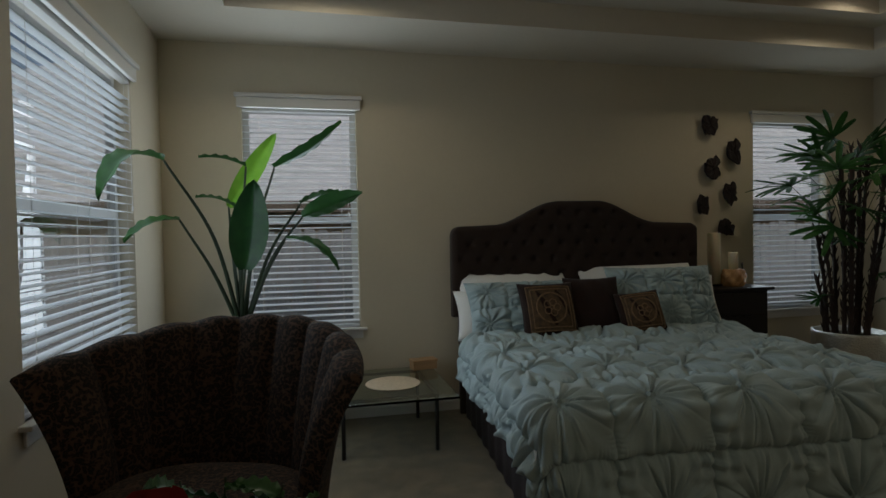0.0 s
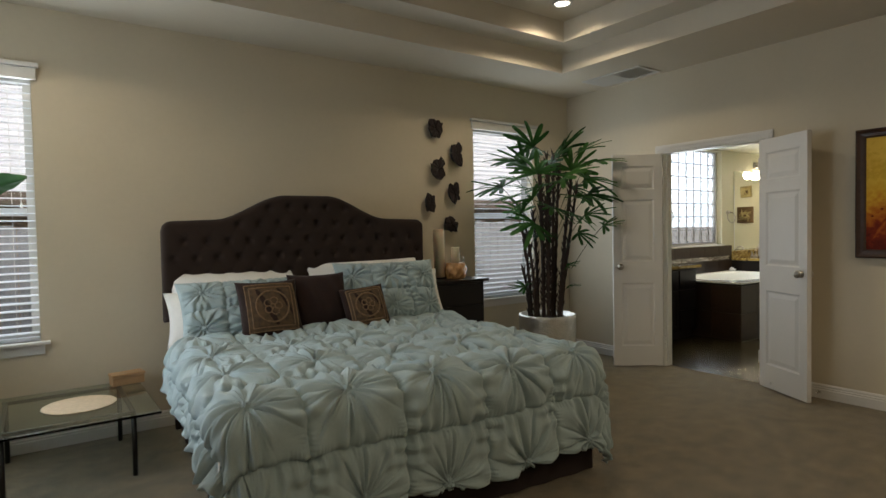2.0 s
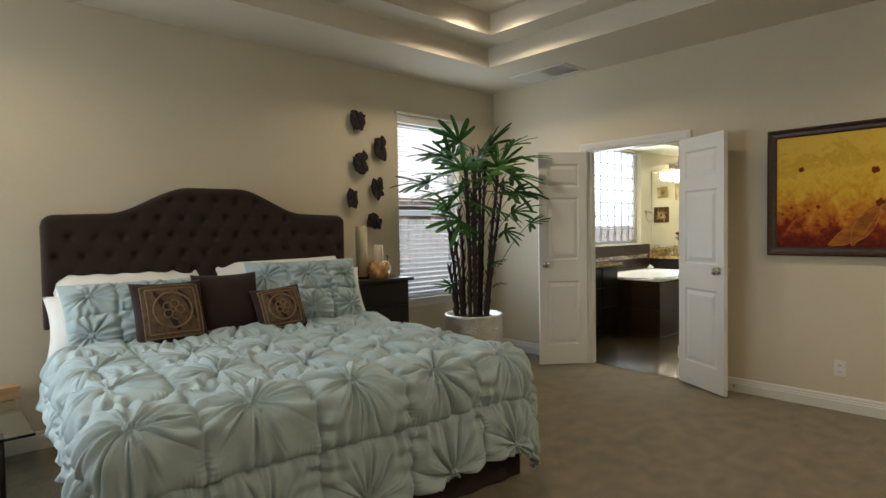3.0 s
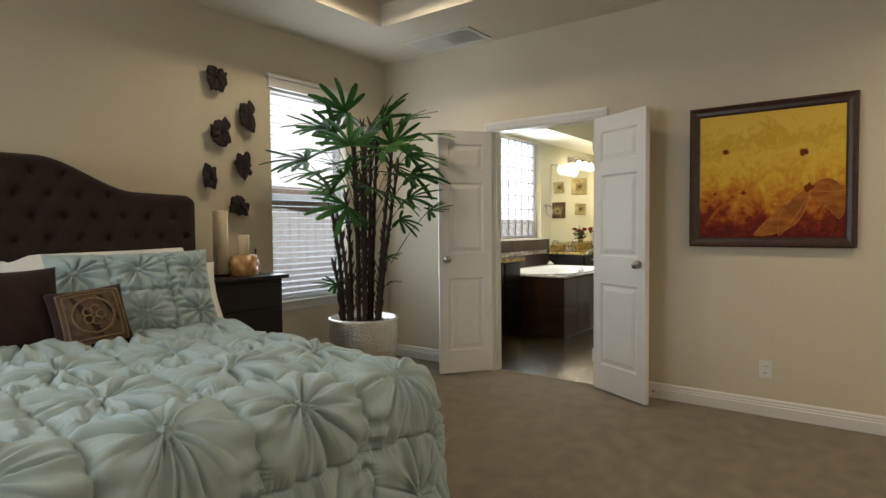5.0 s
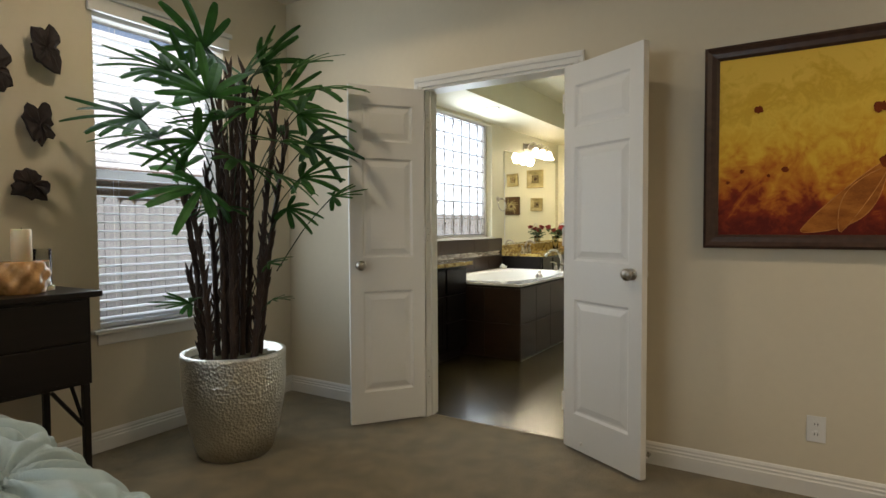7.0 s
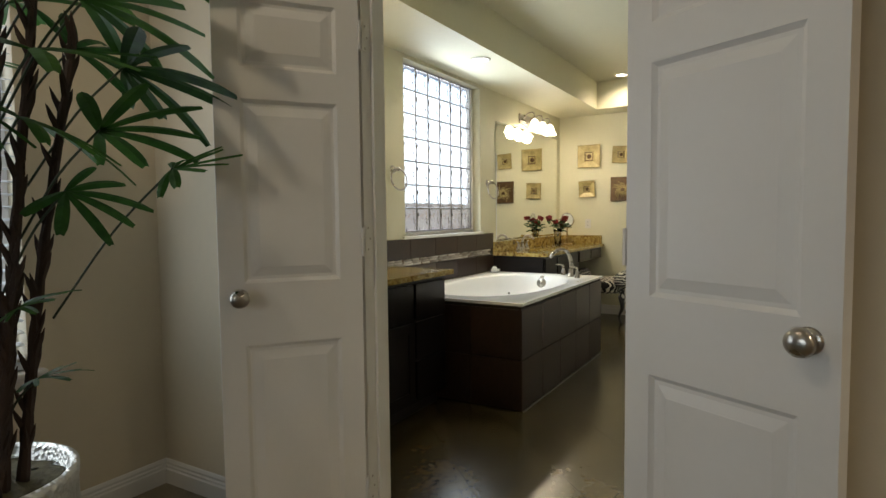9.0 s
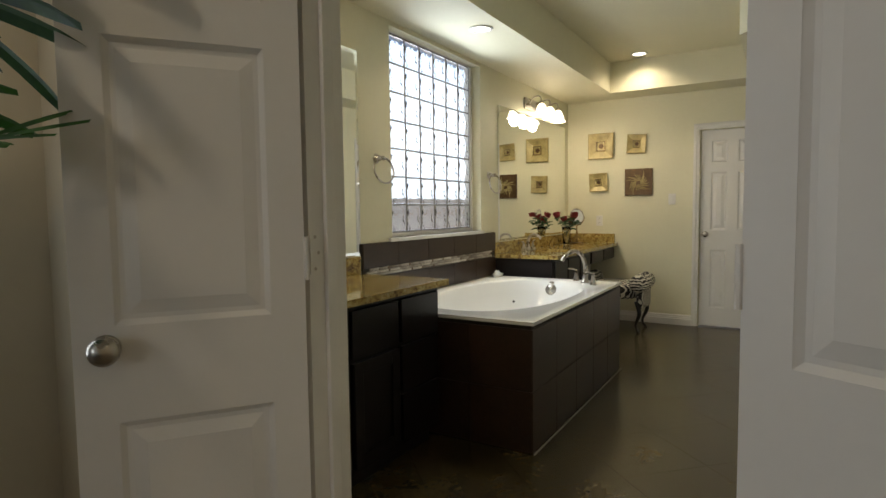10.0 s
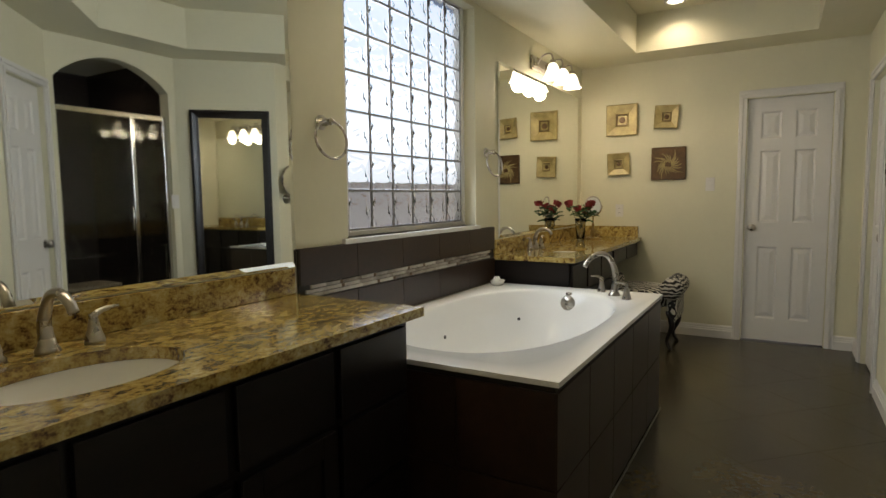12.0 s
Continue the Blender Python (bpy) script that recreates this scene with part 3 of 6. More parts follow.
board = board_mesh()
for m, n in ((pose(-4.0, 7.0, -0.42), 120), (pose(-3.9, -3.5, -0.42, 0, 0, 90), 74)):
    f = thing("fence", m, "weathered grey wooden board fence behind the house", "fence")
    for k in range(n):
        piece("board", board, f, Matrix.Translation((k * 0.143, 0, 0.02 * math.sin(k * 7.7))))
    bm = bmesh.new()
    for z in (0.3, 1.5):
        box(bm, 0, n * 0.143, 0.019, 0.063, z, z + 0.09)
    part("rail", bm, FENCEWOOD, f)
for m, length in ((pose(-9, 8.6, -0.85), 34), (pose(-5.2, 9.4, -0.85, 0, 0, 90), 24)):
    hs = thing("neighbour_house", m, "tan brick neighbour house with a light grey shingle roof", "house")
    bm = bmesh.new()
    box(bm, 0, length, 0.012, 8, 0, 2.75)
    for k in range(34):
        box(bm, 0, length, 0, 0.012, k * 0.08, k * 0.08 + 0.068)
    part("wall", bm, BRICK, hs)
    bm = bmesh.new()
    for k in range(27):
        y, z = -0.45 + k * 0.15, 2.72 + k * 0.105
        rings(bm, [[(x, y, z - 0.02), (x, y, z + 0.018), (x, y + 0.17, z + 0.105 + 0.004), (x, y + 0.17, z + 0.07)] for x in (-0.4 + 0.2 * k, length + 0.4 - 0.2 * k)])
    part("roof", bm, ROOF, hs, "light grey asphalt shingle roof with hipped ends")
    part("fascia", boxed(-0.4, length + 0.4, -0.47, -0.45, 2.58, 2.72), FASCIA, hs, "brown eave board")


# ---- bed ----
BED = pose(2.155, 4.645, 0, 0, 0, -5.0)


def headboard_top(x):
    x = abs(x)
    z = 1.455 + 0.175 * (1 - smooth(x, 0.16, 0.66)) + 0.012 * (1 - smooth(x, 0.5, 1.0))
    c = 1.012 - x
    return z - (0.07 - math.sqrt(max(0, 0.07 ** 2 - (0.07 - c) ** 2)) if c < 0.07 else 0)


def make_headboard(parent):
    bm = bmesh.new()
    nx, nz = 190, 90

    def front(u, v):
        x = -1.012 + 2.024 * u
        z = 0.76 + v * (headboard_top(x) - 0.76)
        edge = min(1.012 - abs(x), z - 0.76, headboard_top(x) - z)
        y = -0.055 - 0.035 * math.sqrt(max(0.0, 1 - (1 - min(edge, 0.05) / 0.05) ** 2))
        row = round((z - 0.84) / 0.118)
        off = 0.0725 if row % 2 else 0.0
        cx = round((x - off) / 0.145) * 0.145 + off
        cz = 0.84 + row * 0.118
        if abs(cx) < 0.98 and cz < headboard_top(cx) - 0.06:
            d = math.hypot(x - cx, z - cz)
            y += 0.020 * math.exp(-(d / 0.022) ** 2) + 0.007 * math.exp(-(d / 0.05) ** 2)
        for s in (1, -1):
            q = ((x / 0.0725 + s * (z - 0.84) / 0.118) / 2) % 1
            y += 0.0022 * math.exp(-(min(q, 1 - q) / 0.06) ** 2) * (edge > 0.05)
        return (x, y, z)

    vs = sheet(bm, nx, nz, front)
    rim = [vs[i][0] for i in range(nx + 1)] + [vs[nx][j] for j in range(1, nz + 1)] + [vs[i][nz] for i in range(nx - 1, -1, -1)] + [vs[0][j] for j in range(nz - 1, 0, -1)]
    back = [bm.verts.new((v.co.x, 0.045, v.co.z)) for v in rim]
    for i in range(len(rim)):
        j = (i + 1) % len(rim)
        bm.faces.new((rim[i], rim[j], back[j], back[i]))
    bm.faces.new(back)
    return part("headboard", bm, UPHOL, parent, "dark brown button tufted headboard with an arched top", smooth=True)


bed = thing("bed", BED, "king bed with a dark brown tufted headboard and box base", "bed")
make_headboard(bed).matrix_basis = pose(-0.02, 0, 0)
for x in (-0.98, 0.90):
    part("leg", boxed(x, x + 0.08, -0.03, 0.03, 0, 0.77, bevel=0.006), UPHOL, bed)

def skirted_base(u, v):
    """Pleated fabric round the base."""
    per = [(-0.95, -0.1), (-0.95, -2.08), (0.95, -2.08), (0.95, -0.1)]
    lens = [1.98, 1.90, 1.98]
    s = u * sum(lens)
    for k, ln in enumerate(lens):
        if s <= ln or k == 2:
            break
        s -= ln
    a, b = Vector(per[k]), Vector(per[k + 1])
    p = a + (b - a) * min(1, s / lens[k])
    nrm = Vector(((b - a).y, -(b - a).x)).normalized()
    p += nrm * 0.006 * math.sin(u * 190) * (1 - v)
    return (p.x, p.y, 0.01 + v * 0.40)


bm = bmesh.new()
sheet(bm, 300, 6, skirted_base)
part("bed_skirt", bm, SKIRT, bed, "dark brown pleated bed skirt", smooth=True)
part("box_spring", boxed(-0.94, 0.94, -2.07, -0.08, 0.12, 0.40, bevel=0.02), SKIRT, bed)
part("mattress", boxed(-0.93, 0.93, -2.04, -0.06, 0.40, 0.605, bevel=0.06, seg=4), LINEN, bed, "white mattress with a fitted sheet")


def puckers(u, v, seed, su=0.435, sv=0.50):
    """Height of gathered cloth: a knot in each cell with pleats running out to ruffled seams. u, v in metres."""
    cu, cv = np.floor(u / su), np.floor(v / sv)
    a, b = u / su - cu - 0.5, v / sv - cv - 0.5
    h = (np.abs(np.sin(cu * 12.9898 + cv * 78.233 + seed) * 43758.5)) % 1
    a2, b2 = a + 0.03 * np.sin(h * 40), b + 0.03 * np.cos(h * 57)
    r, th = np.hypot(a2, b2), np.arctan2(b2, a2)
    wob = 0.35 * np.sin(2 * th + h * 6) + 0.22 * np.sin(7 * r + h * 9) + 0.25 * np.sin(5 * th + h * 17)
    crease = np.exp(-np.abs(np.sin(5.5 * th + h * 6.28 + 0.8 * wob)) / 0.20) * (0.62 + 0.38 * np.sin(3 * th + h * 25))
    fine = np.exp(-np.abs(np.sin(10 * th + h * 11 + 1.1 * wob)) / 0.26)
    roll = np.cos(11 * th + h * 3 + wob * 2)
    env = (1 - np.exp(-(r / 0.045) ** 2)) * np.exp(-(np.maximum(r - 0.12, 0) / 0.34) ** 2)
    puff = (1 - np.abs(2 * a) ** 6) * (1 - np.abs(2 * b) ** 6)
    z = 0.024 * puff * (1 - np.exp(-(r / 0.16) ** 2)) - env * (0.058 * crease + 0.024 * fine * np.exp(-(r / 0.30) ** 2)) + 0.012 * roll * env
    for p, q in ((a, b), (b, a)):
        gap = 0.5 - np.abs(p)
        z = z - 0.016 * np.exp(-gap / 0.022)
        z = z + np.exp(-(gap / 0.07) ** 2) * 0.0065 * np.abs(np.sin(q * 44 + h * 20 + 3 * np.sin(q * 17)))
        z = z + np.exp(-(gap / 0.20) ** 2) * 0.012 * np.sin(q * 30 + h * 31 + 2 * np.sin(q * 9 + h * 5))
    knot = np.exp(-(r / 0.035) ** 2)
    z = z + knot * 0.006
    z = z + 0.014 * np.sin(u * 5.1 + 1.3 * np.sin(v * 3.7)) * np.sin(v * 4.3 + 1) + 0.004 * np.sin(u * 23 + 4 * np.sin(v * 11)) * np.sin(v * 19 + 3 * np.sin(u * 13))
    return z


def drape(u, v, hw, foot, head, top, r, flare):
    """Cloth over the bed: where the sheet point (u, v) comes to lie, and its normal."""
    ex = np.where(np.abs(u) > hw, np.abs(u) - hw, 0.0)
    ey = np.where(v < foot, foot - v, 0.0)
    e = np.hypot(ex, ey)
    dx, dy = np.sign(u) * ex / np.maximum(e, 1e-6), -ey / np.maximum(e, 1e-6)
    q = r * math.pi / 2
    ang = np.minimum(e, q) / r
    out = r * np.sin(ang) + np.maximum(e - q, 0) * flare
    down = r * (1 - np.cos(ang)) + np.maximum(e - q, 0)
    cx, cy = np.clip(u, -hw, hw), np.maximum(v, foot)
    n = np.stack([dx * np.sin(ang), dy * np.sin(ang), np.cos(ang)], -1)
    return np.stack([cx + dx * out, cy + dy * out, top - down], -1), n


def make_duvet():
    nu, nv = 600, 500
    u = np.linspace(-1.24, 1.24, nu + 1)[:, None] + np.zeros((1, nv + 1))
    v = np.linspace(-2.56, -0.50, nv + 1)[None, :] + np.zeros((nu + 1, 1))
    p, n = drape(u, v, 0.90, -1.98, -0.5, 0.665, 0.13, 0.10)
    # rows of knots 0.435 apart across, from -0.02, and 0.50 apart along, from -2.03
    z = puckers(u + 0.2375, v + 2.28, 1.0)
    edge = np.minimum(1.24 - np.abs(u), v + 2.56)
    z = z + 0.012 * (1 - smooth(edge, 0, 0.05)) * np.sin(u * 30 + v * 30)
    p = p + n * (z[..., None] + 0.015)
    p[..., 2] += 0.03 * smooth(v, -0.9, -0.5) - 0.02 * smooth(-v, 2.2, 2.56) * np.sin(u * 7)
    bm = bmesh.new()
    vs = [[bm.verts.new(p[i, j]) for j in range(nv + 1)] for i in range(nu + 1)]
    for i in range(nu):
        for j in range(nv):
            bm.faces.new((vs[i][j], vs[i + 1][j], vs[i + 1][j + 1], vs[i][j + 1]))
    ob = part("duvet", bm, DUVET, None, smooth=True)
    so = ob.modifiers.new("thick", "SOLIDIFY")
    so.thickness, so.offset = 0.012, -1
    ob.matrix_basis = BED
    knot = bmesh.new()
    sheet(knot, 16, 6, lambda a, b: ((0.006 + 0.012 * b + 0.004 * math.sin(5 * 6.283 * a)) * math.cos(6.283 * a), (0.006 + 0.012 * b + 0.004 * math.sin(5 * 6.283 * a)) * math.sin(6.283 * a), 0.014 * (1 - b * b) + 0.003 * math.sin(a * 31)))
    me = mesh_of(knot, "knot", DUVET, True)
    for cu in range(-3, 3):
        for cv in range(-1, 4):
            h = abs(math.sin(cu * 12.9898 + cv * 78.233 + 1.0) * 43758.5) % 1
            u = np.array((cu + 0.5 - 0.03 * math.sin(h * 40)) * 0.435 - 0.2375)
            v = np.array((cv + 0.5 - 0.03 * math.cos(h * 57)) * 0.50 - 2.28)
            if float(v) > -0.55 or abs(float(u)) > 1.2:
                continue
            p, n = drape(u, v, 0.90, -1.98, -0.5, 0.665, 0.13, 0.10)
            p = Vector(p) + Vector(n) * (float(puckers(u + 0.2375, v + 2.28, 1.0)) + 0.012)
            piece("knot", me, ob, Matrix.Translation(p) @ Vector(n).to_track_quat("Z", "Y").to_matrix().to_4x4())
    return tagged(ob, "pale blue duvet gathered in rows of knotted pleats", "duvet")


make_duvet()
# sheet that shows along the side of the mattress
bm = bmesh.new()
sheet(bm, 60, 8, lambda a, b: (-1.00 - 0.025 * b - 0.012 * math.sin(a * 40) * b, -0.35 - 1.75 * a, 0.60 - 0.22 * b + 0.02 * math.sin(a * 17)))
ob = tagged(part("bed_sheet", bm, LINEN, None, smooth=True), "white bed sheet hanging below the duvet edge", "sheet")
ob.matrix_basis = BED


def pillow(name, m, w, h, d, mat, label, category, pattern=False, flange=0.0, group=""):
    """A plump pillow standing in the local xz plane."""
    nu, nv = (130, 90) if pattern else (36, 30)
    bm = bmesh.new()
    sides = []
    for s in (-1, 1):
        def shape(a, b, s=s):
            x, z = 2 * a - 1, 2 * b - 1
            t = (max(0, 1 - abs(x) ** 2.6) * max(0, 1 - abs(z) ** 2.6)) ** 0.55
            pinch = 1 - 0.07 * (1 - abs(x) ** 2) * abs(z) ** 3
            pinx = 1 - 0.06 * (1 - abs(z) ** 2) * abs(x) ** 3
            y = s * d / 2 * t
            if pattern:
                k = float(puckers(np.array(x * w / 2 + 0.15), np.array(z * h / 2 + 0.25), 3.0 + w, 0.30, 0.25))
                y += s * k * 0.85 * min(1, t * 2)
            y += 0.006 * math.sin(9 * x + 4 * z) * t
            return (x * w / 2 * pinx, y, h / 2 + z * h / 2 * pinch)
        sides.append(sheet(bm, nu, nv, shape))
    bmesh.ops.remove_doubles(bm, verts=bm.verts, dist=0.0006)
    ob = part(name, bm, mat, None, smooth=True)
    ob.matrix_basis = BED @ m
    if pattern:
        tie = lathe(bmesh.new(), [(0.0005, 0.012), (0.008, 0.010), (0.013, 0.004), (0.015, -0.006), (0.0005, -0.008)], 10)
        me = mesh_of(tie, "knot", mat, True)
        for kx in (-0.30, 0.0, 0.30):
            for kz in (-0.125, 0.125):
                p = shape(kx / w + 0.5, kz / h + 0.5, -1)
                piece("knot", me, ob, pose(p[0], p[1] + 0.002, p[2], 90))
    return tagged(ob, label, category, group)


pillow("pillow", pose(-0.53, -0.16, 0.655, -16, 0, 2), 0.94, 0.46, 0.20, LINEN, "white sleeping pillow leaning on the headboard", "pillow", group="pillows")
pillow("pillow", pose(-0.57, -0.30, 0.62, -30, 0, 0), 0.94, 0.40, 0.20, LINEN, "white sleeping pillow behind the sham", "pillow", group="pillows")
pillow("pillow", pose(0.42, -0.17, 0.665, -14, 0, -3), 0.98, 0.49, 0.20, LINEN, "white sleeping pillow leaning on the headboard", "pillow", group="pillows")
pillow("pillow", pose(0.60, -0.30, 0.62, -26, 0, -4), 0.92, 0.46, 0.20, LINEN, "white sleeping pillow behind the sham", "pillow", group="pillows")
pillow("pillow_sham", pose(-0.53, -0.45, 0.63, -30, 0, 3), 0.88, 0.47, 0.19, DUVET, "pale blue gathered pillow sham", "pillow", True, group="shams")
pillow("pillow_sham", pose(0.53, -0.44, 0.64, -25, 0, -4), 0.84, 0.53, 0.19, DUVET, "pale blue gathered pillow sham", "pillow", True, group="shams")


def cushion(m, w, label, panel):
    c = thing("cushion", BED @ m, label, "cushion", "brown cushions")
    ob = pillow("cover", Matrix(), w, w, 0.15, CUSHION, "", "")
    for key in list(ob.keys()):
        del ob[key]
    ob.parent, ob.matrix_basis = c, Matrix()
    if panel:
        bm = bmesh.new()
        f = lambda x, z: -0.075 * (max(0, 1 - abs(x / (w / 2)) ** 2.6) * max(0, 1 - abs((z - w / 2) / (w / 2)) ** 2.6)) ** 0.55 - 0.004
        q = w * 0.39
        sheet(bm, 20, 20, lambda a, b: ((2 * a - 1) * q, f((2 * a - 1) * q, w / 2 + (2 * b - 1) * q), w / 2 + (2 * b - 1) * q))
        part("embroidered_panel", bm, PATCH, c, "bronze brown embroidered panel", smooth=True)
        def ring(pts, r):
            part("braid", tube(bmesh.new(), [(x, f(x, w / 2 + z) - 0.001, w / 2 + z) for x, z in pts], r, 6), GOLDBAND, c, "raised gold braid", smooth=True)
        for s in (0.39, 0.33):
            e = w * s
            for p0, p1 in (((-e, -e), (e, -e)), ((e, -e), (e, e)), ((e, e), (-e, e)), ((-e, e), (-e, -e))):
                ring([(p0[0] + (p1[0] - p0[0]) * k / 10, p0[1] + (p1[1] - p0[1]) * k / 10) for k in range(11)], 0.004)
        ring([(w * 0.26 * math.cos(k * 0.2), w * 0.26 * math.sin(k * 0.2)) for k in range(33)], 0.006)
        for k in range(5):
            a = k * 1.256
            ring([(w * (0.09 * math.cos(a) + 0.06 * math.cos(t * 0.63)), w * (0.09 * math.sin(a) + 0.06 * math.sin(t * 0.63))) for t in range(11)], 0.004)


cushion(pose(-0.43, -0.62, 0.665, -24, 0, 3), 0.41, "dark brown square cushion with an embroidered panel", True)
cushion(pose(-0.07, -0.53, 0.67, -20, 0, 0), 0.42, "plain dark brown velvet cushion", False)
cushion(pose(0.235, -0.66, 0.665, -26, -5, -3), 0.33, "small brown cushion with an embroidered panel, tilted", True)


# ---- nightstand and candles ----
ns = thing("nightstand", pose(3.44, 4.585, 0), "dark espresso nightstand on braced legs", "nightstand")
part("tabletop", boxed(-0.31, 0.31, -0.235, 0.235, 0.895, 0.922, bevel=0.006), ESPRESSO, ns)
part("body", boxed(-0.27, 0.27, -0.20, 0.215, 0.50, 0.895, bevel=0.004), ESPRESSO, ns)
for z0, z1 in ((0.52, 0.69), (0.70, 0.88)):
    part("drawer", boxed(-0.25, 0.25, -0.212, -0.201, z0, z1, bevel=0.003), ESPRESSO, ns)
for x in (-0.26, 0.235):
    for y in (-0.195, 0.185):
        part("leg", boxed(x, x + 0.028, y, y + 0.028, 0, 0.50, bevel=0.003), ESPRESSO, ns)
for s in (-1, 1):
    bm = bmesh.new()
    tube(bm, [(s * 0.245, -0.18, 0.30), (s * 0.11, -0.18, 0.49)], 0.009, 6)
    tube(bm, [(s * 0.245, -0.18, 0.30), (s * 0.245, -0.05, 0.49)], 0.009, 6)
    part("brace", bm, ESPRESSO, ns)


def pillar(m, r, h, label):
    c = thing("candle", m, label, "candle", "candles")
    prof = [(0.0005, 0), (r, 0), (r, h - 0.006), (r * 0.94, h), (r * 0.75, h - 0.004), (r * 0.5, h - 0.012), (0.0005, h - 0.014)]
    part("wax", lathe(bmesh.new(), prof, 28), WAX, c, smooth=True)
    part("wick", tube(bmesh.new(), [(0, 0, h - 0.016), (0.002, 0, h + 0.008)], 0.0014, 6), BLACKFRAME, c)


hold = thing("candle_holder", pose(3.375, 4.60, 0.922), "low dark round candle plate", "candle holder")
part("plate", lathe(bmesh.new(), [(0.0005, 0), (0.06, 0), (0.066, 0.012), (0.055, 0.016), (0.0005, 0.016)], 24), ESPRESSO, hold)
pillar(pose(3.375, 4.60, 0.938), 0.05, 0.43, "tall ivory pillar candle on a dark plate")
bowl = thing("candle_bowl", pose(3.505, 4.53, 0.922), "carved orange rose candle bowl", "candle holder")
bm = bmesh.new()
nu, nv = 48, 20
def petal_bowl(a, b):
    th = 2 * math.pi * a
    r = 0.055 + 0.040 * math.sin(math.pi * min(1, b * 0.62 + 0.2)) + 0.009 * math.sin(5 * th + 6 * b) * math.sin(math.pi * b) + 0.005 * math.sin(9 * th - 11 * b)
    return (r * math.cos(th), r * math.sin(th), 0.14 * b)
vs = sheet(bm, nu, nv, petal_bowl)
bmesh.ops.remove_doubles(bm, verts=bm.verts, dist=0.0005)
bmesh.ops.holes_fill(bm, edges=[e for e in bm.edges if e.is_boundary])
part("bowl", bm, ROSEWAX, bowl, smooth=True)
pillar(pose(3.505, 4.53, 1.062), 0.038, 0.14, "short ivory pillar candle in the carved bowl")
hold = thing("candle_holder", pose(3.615, 4.60, 0.922), "clear glass candle cup on a pale base", "candle holder")
part("base", lathe(bmesh.new(), [(0.0005, 0), (0.045, 0), (0.045, 0.02), (0.0005, 0.02)], 20), WAX, hold)
part("glass_cup", lathe(bmesh.new(), [(0.034, 0.02), (0.036, 0.19), (0.034, 0.19), (0.032, 0.022)], 20, cap=False), THINGLASS, hold, "clear glass cup", smooth=True)
part("wax", lathe(bmesh.new(), [(0.0005, 0.022), (0.029, 0.022), (0.029, 0.13), (0.0005, 0.13)], 20), WAX, hold)


# ---- carved wood pieces on the wall ----
def burl(m, rx, rz, seed):
    rnd = random.Random(seed)
    n = 26
    ph = [rnd.uniform(0, 6.28) for _ in range(3)]
    spikes = [1 + 0.13 * math.sin(2 * math.pi * k / n * 2 + ph[0]) + 0.10 * math.sin(2 * math.pi * k / n * 3 + ph[1]) + 0.06 * rnd.uniform(-1, 1) + rnd.choice((0, 0, 0, 0.16, -0.2, 0)) for k in range(n)]
    for k in range(n):
        t = 2 * math.pi * k / n
        spikes[k] *= 0.92 / (abs(math.cos(t)) ** 4 + abs(math.sin(t)) ** 4) ** 0.25
    loops = []
    for y, s in ((0.0, 0.55), (-0.03, 0.8), (-0.055, 1.0), (-0.068, 0.93), (-0.072, 0.5), (-0.066, 0.03)):
        loops.append([(rx * s * (spikes[k] * (0.4 + 0.6 * s) + 0.6 * (1 - s)) * math.cos(2 * math.pi * k / n), y + 0.006 * rnd.uniform(-1, 1) * (y < 0), rz * s * (spikes[k] * (0.4 + 0.6 * s) + 0.6 * (1 - s)) * math.sin(2 * math.pi * k / n)) for k in range(n)])
    ob = part("wall_carving", rings(bmesh.new(), loops), ROCK, None)
    ob.matrix_basis = m
    tagged(ob, "dark jagged driftwood piece hung on the wall", "wall decoration", "driftwood wall pieces")


for k, (x, z, rx, rz) in enumerate(((3.50, 2.31, 0.075, 0.10), (3.745, 2.085, 0.075, 0.10), (3.525, 1.935, 0.085, 0.095), (3.43, 1.615, 0.05, 0.105), (3.705, 1.71, 0.06, 0.105), (3.66, 1.415, 0.08, 0.075))):
    burl(pose(x, YB, z, 0, 12 * math.sin(k * 3), 0), rx, rz, k + 4)


# ---- picture on the east wall ----
pic = thing("picture", pose(5.345, 1.58, 1.56), "framed painting of yellow and red flowers", "picture")
fw, PW, PH = 0.062, 0.468, 0.463
prof = [(0, 0), (0.0, 0.036), (0.012, 0.044), (0.030, 0.034), (0.050, 0.030), (0.062, 0.020), (0.062, 0)]
for k in range(4):
    c, s = (PW, PH) if k % 2 == 0 else (PH, PW)
    bm = bmesh.new()
    rings(bm, [[(-d, e * (c - o), s - o) for o, d in prof] for e in (-1, 1)])
    f = part("frame_side", bm, FRAMEWOOD, pic)
    f.matrix_basis = pose(0, 0, 0, 90 * k, 0, 0)
part("canvas", boxed(-0.018, -0.004, -(PW - 0.058), PW - 0.058, -(PH - 0.058), PH - 0.058), CANVAS, pic, "yellow to dark red flower field painting")
cw, ch = (PW - 0.06) * 2, (PH - 0.06) * 2
def on_canvas(u, v, lift):
    return (-0.018 - lift, -(u - 0.5) * cw, (v - 0.5) * ch)
